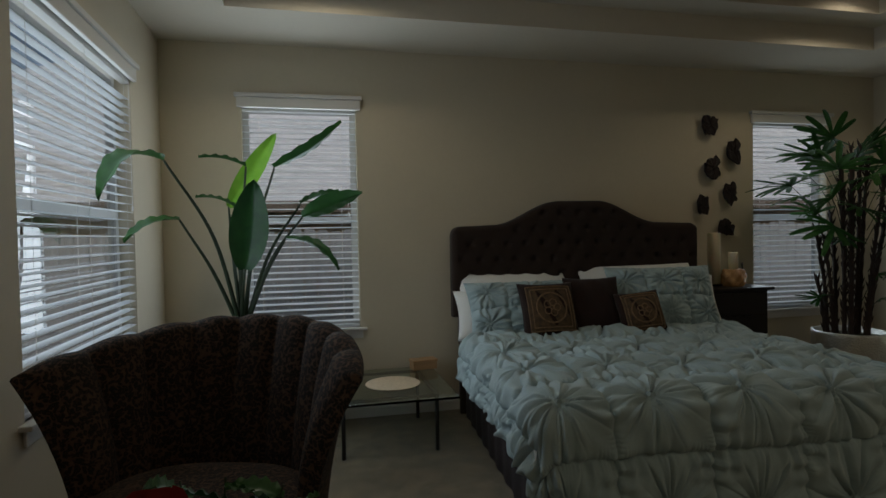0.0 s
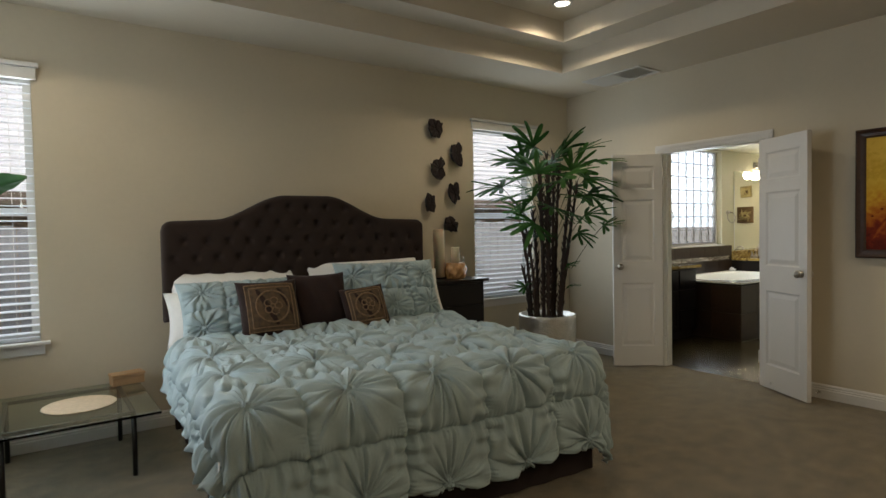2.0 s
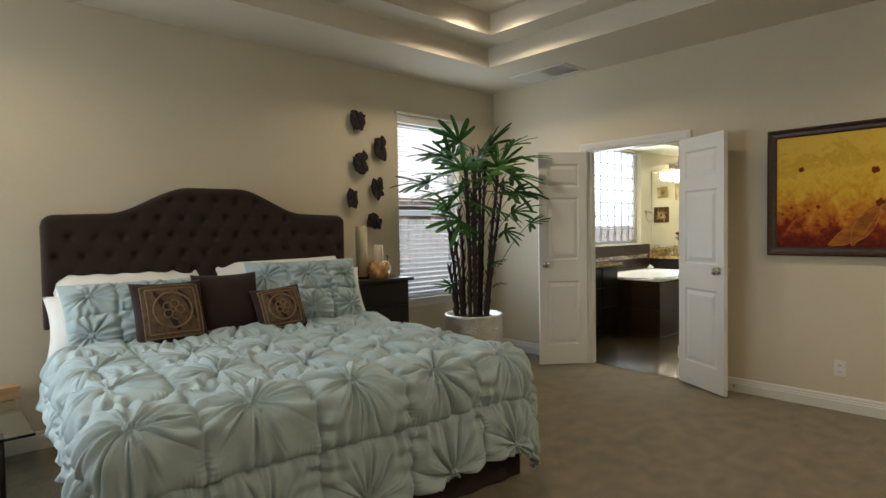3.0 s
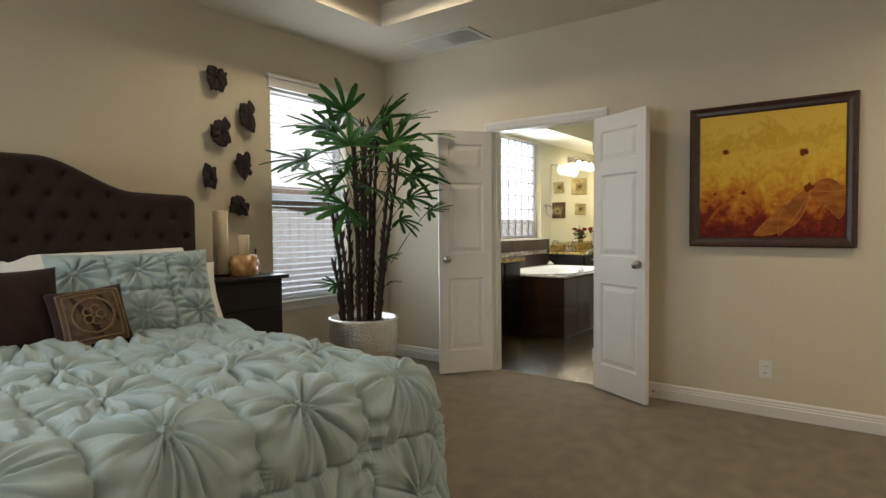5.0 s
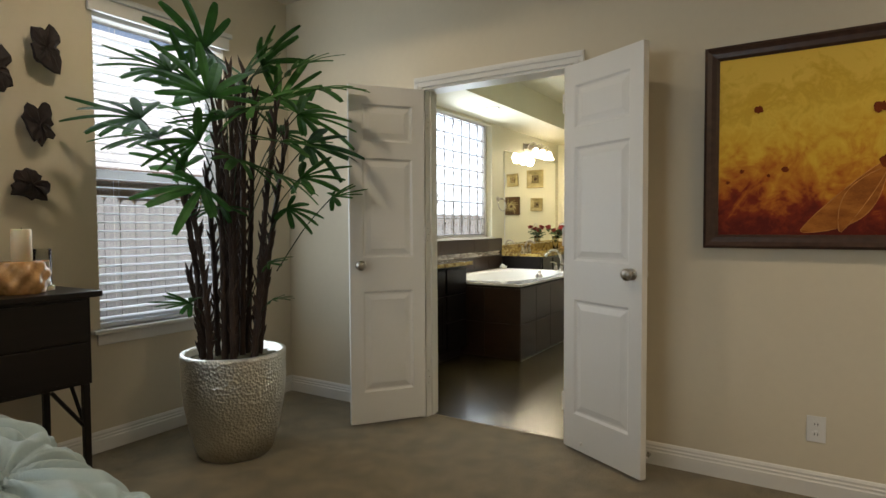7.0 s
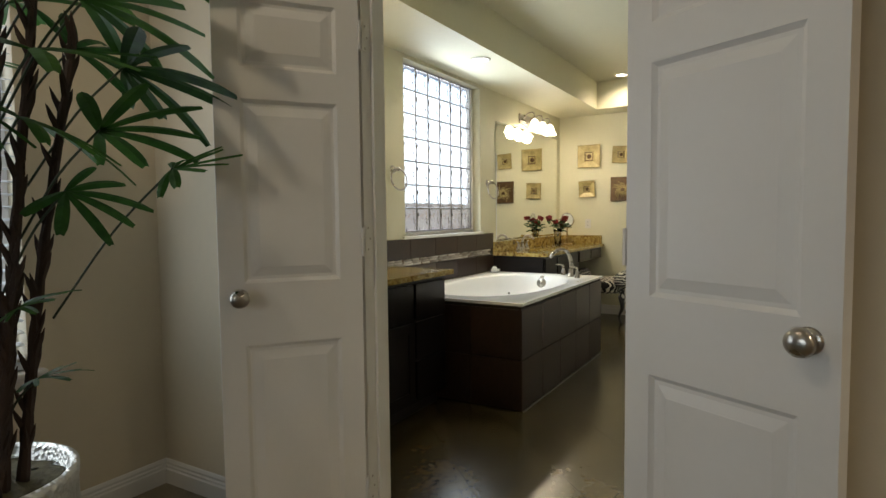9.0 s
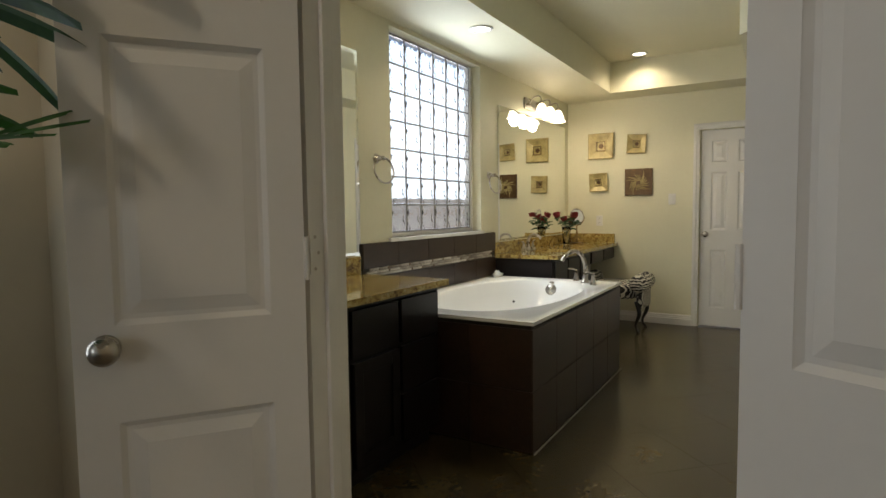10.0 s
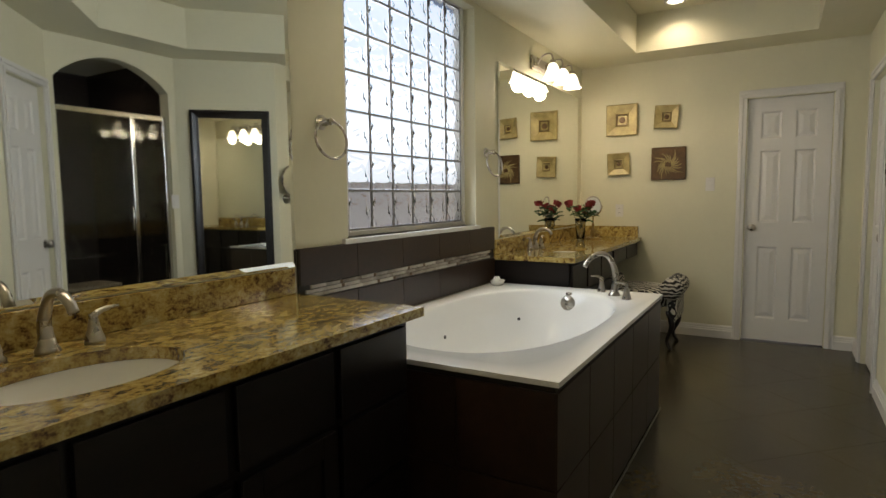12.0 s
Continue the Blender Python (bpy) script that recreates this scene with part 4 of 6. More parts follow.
for lift, (bu, bv, tu, tv, wd, bend) in enumerate(((0.76, 0.36, 0.41, 0.02, 0.080, 0.05), (0.76, 0.34, 0.58, 0.02, 0.050, -0.03), (0.79, 0.35, 0.97, 0.15, 0.10, 0.09), (0.78, 0.38, 0.99, 0.36, 0.05, 0.03))):
    def pt(a, b, bu=bu, bv=bv, tu=tu, tv=tv, wd=wd, bend=bend, lift=lift):
        w = wd * math.sin(math.pi * min(1, a * 0.93 + 0.05)) ** 0.8 * (2 * b - 1)
        dx, dy = tu - bu, tv - bv
        ln = math.hypot(dx, dy)
        o = w + bend * math.sin(math.pi * a)
        return on_canvas(min(0.995, bu + dx * a - dy / ln * o), max(0.005, bv + dy * a + dx / ln * o), 0.0008 + 0.0007 * lift)
    bm = bmesh.new()
    sheet(bm, 12, 4, pt)
    part("painted_petal", bm, PETAL, pic)
    rim = [Vector(pt(k / 16, 0.0)) for k in range(17)] + [Vector(pt(1 - k / 16, 1.0)) for k in range(17)]
    part("painted_petal_edge", tube(bmesh.new(), [q + Vector((0.0008, 0, 0)) for q in rim], [0.0008 + 0.0012 * abs(math.sin(k * 0.9)) for k in range(34)], 6), PETALEDGE, pic)

rnd = random.Random(3)
for u, v, r in ((0.20, 0.70, 0.026), (0.735, 0.66, 0.032), (0.77, 0.385, 0.035), (0.33, 0.36, 0.02), (0.12, 0.36, 0.014), (0.05, 0.30, 0.012), (0.25, 0.33, 0.010)):
    bm = bmesh.new()
    vs = [bm.verts.new(on_canvas(u + r * rnd.uniform(0.6, 1.1) * math.cos(a * 0.42), v + r * rnd.uniform(0.6, 1.1) * math.sin(a * 0.42), 0.0045)) for a in range(15)]
    bm.faces.new(vs)
    part("painted_centre", bm, SEED, pic)


# ---- outlets, switches, vent ----
def plate(name, m, label, kind_of):
    """A wall plate facing local -y."""
    o = thing(name, m, label, kind_of)
    part("cover_plate", boxed(-0.036, 0.036, -0.006, -0.001, -0.058, 0.058, bevel=0.002), WHITE, o)
    if kind_of == "outlet":
        for z in (-0.022, 0.022):
            s = part("socket", lathe(bmesh.new(), [(0.0005, 0), (0.016, 0), (0.016, 0.003), (0.0005, 0.003)], 16), WHITE, o)
            s.matrix_basis = pose(0, -0.006, z, 90)
            bm = bmesh.new()
            for x in (-0.006, 0.006):
                box(bm, x - 0.0015, x + 0.0015, -0.0097, -0.009, z - 0.005, z + 0.005)
            part("slot", bm, BLACKFRAME, o)
    else:
        part("rocker", boxed(-0.016, 0.016, -0.010, -0.0055, -0.032, 0.032, bevel=0.002), WHITE, o)


plate("wall_outlet", pose(XD, 1.585, 0.302, 0, 0, -90), "white duplex wall outlet above the baseboard", "outlet")
vent = thing("ceiling_vent", pose(5.09, 3.93, ZC), "white rectangular ceiling air vent", "vent")
bm = bmesh.new()
for a in ((-0.17, 0.17, -0.33, -0.30), (-0.17, 0.17, 0.30, 0.33), (-0.17, -0.14, -0.30, 0.30), (0.14, 0.17, -0.30, 0.30)):
    box(bm, *a, -0.012, -0.001, 0.003)
part("frame", bm, WHITE, vent)
part("backing", boxed(-0.14, 0.14, -0.30, 0.30, -0.003, -0.001), WHITE, vent)
me = mesh_of(boxed(-0.14, 0.14, -0.016, 0.016, -0.001, 0.001), "slat", WHITE)
for k in range(16):
    piece("slat", me, vent, pose(0, -0.285 + k * 0.038, -0.008, 16 if k < 8 else -16))


def can_light(m, label, watts, spread=150):
    c = thing("recessed_light", m, label, "light", "recessed ceiling lights")
    part("trim_ring", lathe(bmesh.new(), [(0.058, -0.001), (0.082, -0.001), (0.080, -0.007), (0.062, -0.009), (0.058, -0.004)], 28, cap=False), WHITE, c, smooth=True)
    part("lens", lathe(bmesh.new(), [(0.0005, -0.0035), (0.058, -0.0035), (0.058, -0.0015), (0.0005, -0.0015)], 28), CANGLOW, c, "glowing lamp lens")
    lamp("recessed_lamp", "SPOT", m @ pose(0, 0, -0.03), watts, WARM, size=0.06, spot=radians(spread))


# Only the first is known; the others are unseen, added to light the room.
for x, y, f in ((3.95, 3.62, 0.82), (0.2, 3.62, 0.9), (3.95, -0.3, 2.0), (0.2, -0.3, 1.0)):
    can_light(pose(x, y, 3.17), "lit round recessed ceiling light with a white trim", CAN_BED * f)


# ---- glass side table ----
gt = thing("side_table", pose(0.58, 4.36, -0.028), "low square glass table on dark metal legs", "table")
part("glass_top", boxed(-0.385, 0.385, -0.46, 0.44, 0.388, 0.402, bevel=0.003), TABLEGLASS, gt, "clear green edged glass top", smooth=False)
for x in (-0.34, 0.26):
    for y in (-0.33, 0.36):
        part("leg", tube(bmesh.new(), [(x, y, 0.028), (x, y, 0.386)], 0.014, 10), NICKEL, gt, smooth=True)
        gt.children[-1].data.materials[0] = BLACKFRAME
bm = bmesh.new()
for y in (-0.33, 0.36):
    box(bm, -0.34, 0.26, y - 0.010, y + 0.010, 0.366, 0.386)
for x in (-0.34, 0.26):
    box(bm, x - 0.010, x + 0.010, -0.32, 0.35, 0.366, 0.386)
part("frame", bm, BLACKFRAME, gt)
ob = part("placemat", lathe(bmesh.new(), [(0.0005, 0), (0.185, 0), (0.19, 0.003), (0.185, 0.006), (0.0005, 0.005)], 40), TANMAT, None, smooth=False)
ob.matrix_basis = pose(0.60, 4.34, 0.375)
tagged(ob, "round tan woven placemat on the glass table", "placemat")
bx = thing("wooden_box", pose(0.89, 4.72, 0.375, 0, 0, 8), "small light wooden box on the glass table", "box")
part("body", boxed(-0.095, 0.095, -0.05, 0.05, 0, 0.055, bevel=0.004), BOXWOOD, bx)
part("lid", boxed(-0.10, 0.10, -0.055, 0.055, 0.056, 0.075, bevel=0.004), BOXWOOD, bx)

ds = thing("door_stop", pose(XD - 0.018, 2.29, 0.05), "small metal spring door stop on the baseboard", "door stop")
coil = [(-0.006 - 0.0007 * k, 0.007 * math.cos(k * 0.8), 0.007 * math.sin(k * 0.8)) for k in range(80)]
part("spring", tube(bmesh.new(), coil, 0.0016, 5), NICKEL, ds, smooth=True)
part("tip", lathe(bmesh.new(), [(0.0005, 0), (0.009, 0.001), (0.009, 0.012), (0.0005, 0.013)], 12), WHITE, ds, "white rubber tip").matrix_basis = pose(-0.062, 0, 0, 0, -90, 0)
part("mount", lathe(bmesh.new(), [(0.0005, 0), (0.011, 0), (0.009, 0.006), (0.0005, 0.007)], 12), NICKEL, ds).matrix_basis = pose(0, 0, 0, 0, -90, 0)


# ---- leopard chair ----
chair = thing("armchair", pose(-0.305, 2.50, 0, 0, 0, -17), "leopard print channel back armchair with flared arms", "armchair")
CH_A = radians(104)


def chair_back(u, v):
    """u along the curved back, v round its section: up the inside, over the top and down the outside."""
    ph = -CH_A + 2 * CH_A * u
    k = abs(ph) / CH_A
    top = 1.035 - 0.09 * k ** 2
    chan = abs(math.cos(ph / (2 * CH_A) * 9 * math.pi))
    if v < 0.5:
        s = v / 0.5
        z = 0.34 + (top - 0.34) * s
        off = 0.0 + (0.046 * chan ** 0.6) * (0.35 + 0.65 * s)
        rx, ry = 0.345 + 0.085 * s ** (1.6 + 1.0 * k * k), 0.33 + 0.17 * s ** 1.6
        flare = 0.095 * k ** 4 * s ** 2.5
        rx, ry = rx - off + flare, ry - off
    elif v < 0.64:
        t = (v - 0.5) / 0.14 * math.pi
        rx, ry = 0.465 - 0.035 * math.cos(t) - 0.046 * chan ** 0.6 * (0.5 + 0.5 * math.cos(t)) + 0.095 * k ** 4, 0.535 - 0.035 * math.cos(t) - 0.046 * chan ** 0.6 * (0.5 + 0.5 * math.cos(t))
        z = top + (0.022 + 0.018 * chan) * math.sin(t)
    else:
        s = 1 - (v - 0.64) / 0.36
        z = 0.08 + (top - 0.08) * s
        rx, ry = 0.385 + 0.115 * s ** (1.7 + 1.0 * k * k) + 0.095 * k ** 4 * s ** 3, 0.40 + 0.17 * s ** 1.7
    return (rx * math.sin(ph), ry * math.cos(ph), z)


bm = bmesh.new()
vs = sheet(bm, 154, 44, chair_back)
bm.faces.new(vs[0]), bm.faces.new(vs[-1][::-1])
part("channel_back", bm, LEOPARD, chair, "fluted leopard print back and arms", smooth=True)


def squircle(r1, r2, n=48, p=2.8, cy=0.0):
    return [(math.copysign(abs(math.cos(a)) ** (2 / p), math.cos(a)) * r1, cy + math.copysign(abs(math.sin(a)) ** (2 / p), math.sin(a)) * r2) for a in [2 * math.pi * k / n for k in range(n)]]


loops = [[(x, y, z) for x, y in squircle(0.395 * s, 0.41 * s, cy=-0.16)] for z, s in ((0.34, 0.92), (0.37, 1.0), (0.46, 1.03), (0.52, 1.0), (0.55, 0.90), (0.565, 0.7), (0.572, 0.3))]
part("seat_cushion", rings(bmesh.new(), loops), LEOPARD, chair, "rounded leopard print seat cushion", smooth=True)
loops = [[(x, y, z) for x, y in squircle(0.40 * s, 0.42 * s, cy=-0.10)] for z, s in ((0.07, 0.93), (0.09, 0.97), (0.30, 1.0), (0.34, 0.97))]
part("seat_base", rings(bmesh.new(), loops), LEOPARD, chair, smooth=True)
for x, y in ((-0.25, -0.38), (0.25, -0.38), (-0.25, 0.22), (0.25, 0.22)):
    part("leg", lathe(bmesh.new(), [(0.014, 0), (0.018, 0.02), (0.026, 0.085)], 12, (x, y, 0)), ESPRESSO, chair)


# ---- potted plants ----
def blade_leaf(base, tip, width, sag, mat, parent, roll=0.0, face=None):
    """A broad leaf between two points, folded along its midrib."""
    b, t = Vector(base), Vector(tip)
    d = t - b
    ln = d.length
    d.normalize()
    ref = Vector(face) if face else Vector((0, 0, 1))
    side = d.cross(ref)
    if side.length < 0.1:
        side = d.cross(Vector((0, -1, 0)))
    side.normalize()
    nrm = side.cross(d)
    side, nrm = (side * math.cos(roll) + nrm * math.sin(roll)), (nrm * math.cos(roll) - side * math.sin(roll))

    def at(a, c):
        w = width * math.sin(math.pi * min(1, 0.04 + 0.96 * a)) ** 0.62 * (1 - 0.25 * a) * (2 * c - 1)
        fold = abs(2 * c - 1)
        ripple = 0.006 * math.sin(a * 30 + c * 9) * fold
        return b + d * (a * ln) + side * (w / 2) + nrm * (sag * ln * math.sin(math.pi * a) + 0.16 * width * fold + ripple)

    bm = bmesh.new()
    sheet(bm, 18, 8, at)
    return part("leaf", bm, mat, parent, smooth=True)


bird = thing("potted_plant", pose(0, 0, 0), "bird of paradise plant with broad arching leaves", "plant")
planter = thing("planter", pose(-0.36, 4.33, 0), "tall square dark planter box", "planter")
bm = bmesh.new()
rings(bm, [[(x * s, y * s, z) for x, y in ((-0.24, -0.24), (0.24, -0.24), (0.24, 0.24), (-0.24, 0.24))] for s, z in ((0.8, 0), (1.0, 0.82), (0.92, 0.82), (0.9, 0.76))])
part("box", bm, ESPRESSO, planter)
part("soil", boxed(-0.21, 0.21, -0.21, 0.21, 0.761, 0.775), SOIL, planter, "dark potting soil")
root = (-0.37, 4.31, 0.775)
for stem_mid, base, tip, width, sag, mat, roll, face in (
    ((-0.50, 4.12, 1.40), (-0.685, 3.75, 1.82), (-0.90, 3.42, 1.58), 0.17, 0.26, BIGLEAF, 0.1, None),
    ((-0.52, 4.22, 1.18), (-0.656, 3.95, 1.508), (-0.90, 3.78, 1.38), 0.13, 0.14, BIGLEAF, 0.2, None),
    ((-0.36, 4.28, 1.35), (-0.314, 4.2, 1.845), (-0.577, 4.12, 1.885), 0.10, 0.08, BIGLEAF, 0.0, None),
    ((-0.42, 4.34, 1.3), (-0.44, 4.35, 1.60), (-0.139, 4.40, 2.09), 0.15, -0.03, LIMELEAF, 0.0, (0.3, -1, 0.2)),
    ((-0.28, 4.30, 1.40), (-0.149, 4.3, 1.85), (0.291, 4.28, 2.15), 0.13, -0.06, BIGLEAF, 0.5, None),
    ((-0.18, 4.28, 1.25), (0.021, 4.2, 1.524), (0.395, 4.08, 1.665), 0.16, 0.05, BIGLEAF, 0.9, None),
    ((-0.20, 4.33, 1.28), (0.011, 4.35, 1.62), (0.264, 4.33, 1.695), 0.11, 0.05, BIGLEAF, 0.3, None),
    ((-0.22, 4.27, 1.15), (-0.087, 4.2, 1.385), (0.235, 4.06, 1.18), 0.12, 0.18, BIGLEAF, -0.3, None),
    ((-0.36, 4.25, 1.0), (-0.33, 4.16, 1.205), (-0.257, 4.08, 1.755), 0.26, -0.02, BIGLEAF, 0.0, (0.1, -1, 0.1)),
    ((-0.38, 4.33, 1.25), (-0.399, 4.3, 1.60), (-0.615, 4.2, 1.65), 0.11, 0.10, BIGLEAF, 0.1, None),
):
    pts = curve([root, stem_mid, base], 8)
    n = len(pts)
    part("stem", tube(bmesh.new(), pts, [0.016 - 0.010 * k / n for k in range(n)], 7), STEM, bird, smooth=True)
    blade_leaf(base, tip, width, sag, mat, bird, roll, face)

pot = thing("plant_pot", pose(4.365, 4.235, 0), "large hammered silver pot with a rolled rim", "plant pot")
prof = [(0.0005, 0), (0.182, 0), (0.194, 0.015), (0.226, 0.12), (0.256, 0.28), (0.268, 0.40), (0.266, 0.49), (0.270, 0.53), (0.269, 0.545), (0.255, 0.55), (0.243, 0.54), (0.238, 0.50), (0.0005, 0.49)]
part("body", lathe(bmesh.new(), prof, 56), HAMMERED, pot, smooth=True)
bm = bmesh.new()
sheet(bm, 30, 8, lambda a, b: (0.236 * b * math.cos(2 * math.pi * a), 0.236 * b * math.sin(2 * math.pi * a), 0.505 + 0.02 * (1 - b) + 0.006 * math.sin(a * 60 + b * 20)))
part("moss", bm, SOIL, pot, "dry brown moss over the soil", smooth=True)

palm = thing("palm_plant", pose(4.365, 4.235, 0.51), "tall green lady palm with many fan leaves", "plant")
rnd = random.Random(11)


def fan_mesh(seed):
    """A fan of blunt narrow blades, its hub at the origin and its axis along +x."""
    r = random.Random(seed)
    bm = bmesh.new()
    n = r.choice((7, 8, 9, 10))
    reach = r.uniform(82, 108)
    for k in range(n):
        a = radians(-reach + 2 * reach * k / (n - 1) + r.uniform(-5, 5))
        ln = (0.235 + 0.085 * math.cos(a * 0.8)) * r.uniform(0.85, 1.12)
        wd = 0.047 * r.uniform(0.75, 1.2)
        droop = r.uniform(0.02, 0.34)
        dx, dy = math.cos(a), math.sin(a)

        def at(u, v, dx=dx, dy=dy, ln=ln, wd=wd, droop=droop):
            w = wd * (0.18 + 0.82 * math.sin(math.pi * min(1, 0.06 + 0.72 * u)) ** 0.9) * (v - 0.5)
            if u > 0.99:
                w *= 0.7
            x = u * ln
            return (dx * x - dy * w, dy * x + dx * w, 0.04 * u - droop * ln * u * u - 0.25 * abs(v - 0.5) * wd)
        sheet(bm, 7, 2, at)
    return mesh_of(bm, "fan_leaf", PALMLEAF)


fans = [fan_mesh(k) for k in range(8)]
PALM_SIDE, PALM_DEEP = Vector((0.823, -0.568, 0)), Vector((0.568, 0.823, 0))
# canes: side and depth at the foot, the same at the top, height
for q0, d0, q1, d1, h in (
    (-0.15, 0.00, -0.23, 0.00, 0.86), (-0.12, -0.06, -0.19, -0.06, 0.80), (-0.08, 0.04, -0.12, 0.03, 0.98), (-0.05, -0.07, -0.08, -0.09, 1.28),
    (-0.03, 0.02, -0.05, 0.00, 1.42), (0.00, -0.05, 0.00, -0.06, 1.50), (0.02, 0.05, 0.04, 0.07, 1.44), (0.04, -0.02, 0.07, -0.04, 1.52),
    (0.07, 0.03, 0.13, 0.03, 1.40), (0.10, -0.04, 0.23, -0.06, 1.32), (0.13, 0.02, 0.30, 0.03, 1.22), (-0.16, 0.04, -0.21, 0.06, 0.44), (0.09, -0.08, 0.16, -0.10, 0.56),
    (0.03, 0.10, 0.06, 0.16, 1.25), (-0.01, -0.10, -0.03, -0.14, 1.10),
):
    a, c = PALM_SIDE * q0 + PALM_DEEP * d0, PALM_SIDE * q1 + PALM_DEEP * d1
    pts = curve([a + Vector((0, 0, -0.02)), a * 0.62 + c * 0.38 + Vector((0.008, 0, h * 0.5)), c + Vector((0, 0, h))], 12)
    n = len(pts)
    bm = tube(bmesh.new(), pts, [0.0165 + 0.0022 * math.sin(k * 2.6) - 0.006 * k / n for k in range(n)], 8)
    for k in range(2, n, 1):
        p = pts[k]
        for w in range(2):
            t = rnd.uniform(0, 6.28)
            e = p + Vector((0.021 * math.cos(t), 0.021 * math.sin(t), 0.045))
            tube(bm, [p, e, e + Vector((0.010 * math.cos(t), 0.010 * math.sin(t), 0.03))], [0.012, 0.007, 0.001], 5)
    part("cane", bm, CANE, palm, "brown fibrous cane", smooth=False)
# fan leaves on thin stalks: side reach, depth, height, upward tilt, size
for q, d, z, tilt, size in (
    (-0.12, -0.02, 1.62, 37, 1.00), (0.17, 0.02, 1.58, 39, 0.98), (-0.07, 0.10, 1.63, 1, 0.95), (-0.28, -0.06, 1.48, 3, 1.00),
    (-0.42, -0.04, 1.24, -3, 1.05), (0.45, 0.02, 1.47, 5, 1.15), (0.34, -0.12, 1.30, -15, 1.15), (0.11, -0.24, 1.30, -1, 1.10),
    (-0.14, -0.16, 0.90, -23, 1.10), (0.36, -0.04, 0.97, 1, 0.95), (0.54, -0.02, 0.87, 5, 0.62), (-0.21, -0.05, 0.31, -2, 0.60),
    (0.19, -0.05, 0.30, 8, 0.42), (0.17, -0.10, 0.50, 14, 0.45), (-0.22, 0.00, 1.01, 25, 0.90), (0.26, 0.06, 1.40, 47, 1.05),
    (0.05, -0.04, 1.46, 51, 1.05), (-0.10, -0.10, 1.36, 25, 1.10), (0.20, -0.14, 0.98, -27, 0.95), (0.42, 0.06, 1.17, -21, 1.10),
    (-0.03, -0.22, 1.24, -5, 1.05), (-0.26, 0.10, 1.32, 9, 0.95), (0.12, 0.20, 1.36, 15, 0.95), (-0.06, 0.22, 1.22, 3, 0.95),
    (0.28, 0.18, 1.24, 5, 0.95), (-0.34, -0.12, 1.14, -7, 0.95), (0.02, -0.18, 1.04, -25, 0.90), (0.10, 0.12, 1.50, 31, 0.92),
    (0.24, -0.18, 1.14, -19, 1.00), (-0.16, -0.18, 1.12, -13, 1.00), (0.32, 0.00, 1.56, 21, 0.95), (-0.18, 0.06, 1.48, 21, 1.00),
    (0.28, -0.08, 0.80, -31, 0.70), (-0.06, -0.14, 0.80, -20, 0.65),
):
    hub = PALM_SIDE * q + PALM_DEEP * d + Vector((0, 0, z))
    reach = math.hypot(q, d)
    foot = Vector((hub.x * 0.42, hub.y * 0.42, max(0.10, z - 0.12 - 0.55 * reach)))
    mid = (hub + foot) / 2 + Vector((0, 0, 0.03))
    part("stalk", tube(bmesh.new(), curve([foot, mid, hub], 6), 0.0034, 6), STEM, palm, smooth=True)
    az = math.degrees(math.atan2(hub.y, hub.x)) + rnd.uniform(-18, 18)
    piece("fan_leaf", fans[rnd.randrange(8)], palm, Matrix.Translation(hub) @ pose(0, 0, 0, 0, 0, az) @ pose(0, 0, 0, 0, -tilt - 6, 0) @ pose(0, 0, 0, rnd.uniform(-42, 42), 0, 0) @ Matrix.Diagonal((size * 0.92, size * 0.92, size * 0.92, 1)))


# ---- flowers in the foreground ----
fv = thing("flower_vase", pose(-0.16, 1.71, 0), "slender floor vase of red roses and green leaves", "vase")
part("vase", lathe(bmesh.new(), [(0.0005, 0), (0.11, 0), (0.12, 0.02), (0.09, 0.25), (0.075, 0.45), (0.085, 0.56), (0.095, 0.58), (0.085, 0.575), (0.0005, 0.40)], 28), ESPRESSO, fv, smooth=True)


def rose_mesh():
    bm = bmesh.new()
    for k in range(9):
        a0, r = k * 2.4, 0.008 + 0.0028 * k
        sheet(bm, 6, 4, lambda a, b: ((r + 0.010 * b * b) * math.cos(a0 + (a - 0.5) * 2.0), (r + 0.010 * b * b) * math.sin(a0 + (a - 0.5) * 2.0), 0.012 + 0.034 * b - 0.001 * k + 0.004 * math.sin(a * 9)))
    return mesh_of(bm, "rose", ROSERED, True)


def bouquet(parent, top, n, spread, rise, seed, big=1.0, roses=None):
    r = random.Random(seed)
    rose = rose_mesh()
    for k in range(n):
        a, q = r.uniform(0, 6.28), spread * math.sqrt(r.random())
        tip = Vector((q * math.cos(a), q * math.sin(a), top + rise * r.uniform(0.5, 1)))
        part("stem", tube(bmesh.new(), curve([(0, 0, top * 0.55), (tip.x * 0.4, tip.y * 0.4, top), tip], 4), 0.0022, 5), STEM, parent)
        if k < (n // 2 if roses is None else roses):
            piece("rose", rose, parent, Matrix.Translation(tip - Vector((0, 0, 0.01))) @ pose(0, 0, 0, r.uniform(-30, 30), r.uniform(-30, 30), 0) @ Matrix.Diagonal((big, big, big, 1)))
        for s in range(3):
            az = r.uniform(0, 6.28)
            b = tip - Vector((0, 0, 0.03 + 0.03 * s))
            e = b + Vector((math.cos(az), math.sin(az), r.uniform(-0.2, 0.5))) * 0.075 * big
            blade_leaf(b, e, 0.035 * big, 0.1, BIGLEAF, parent, r.uniform(-0.5, 0.5))


bouquet(fv, 0.58, 15, 0.16, 0.28, 5, 1.75, 2)


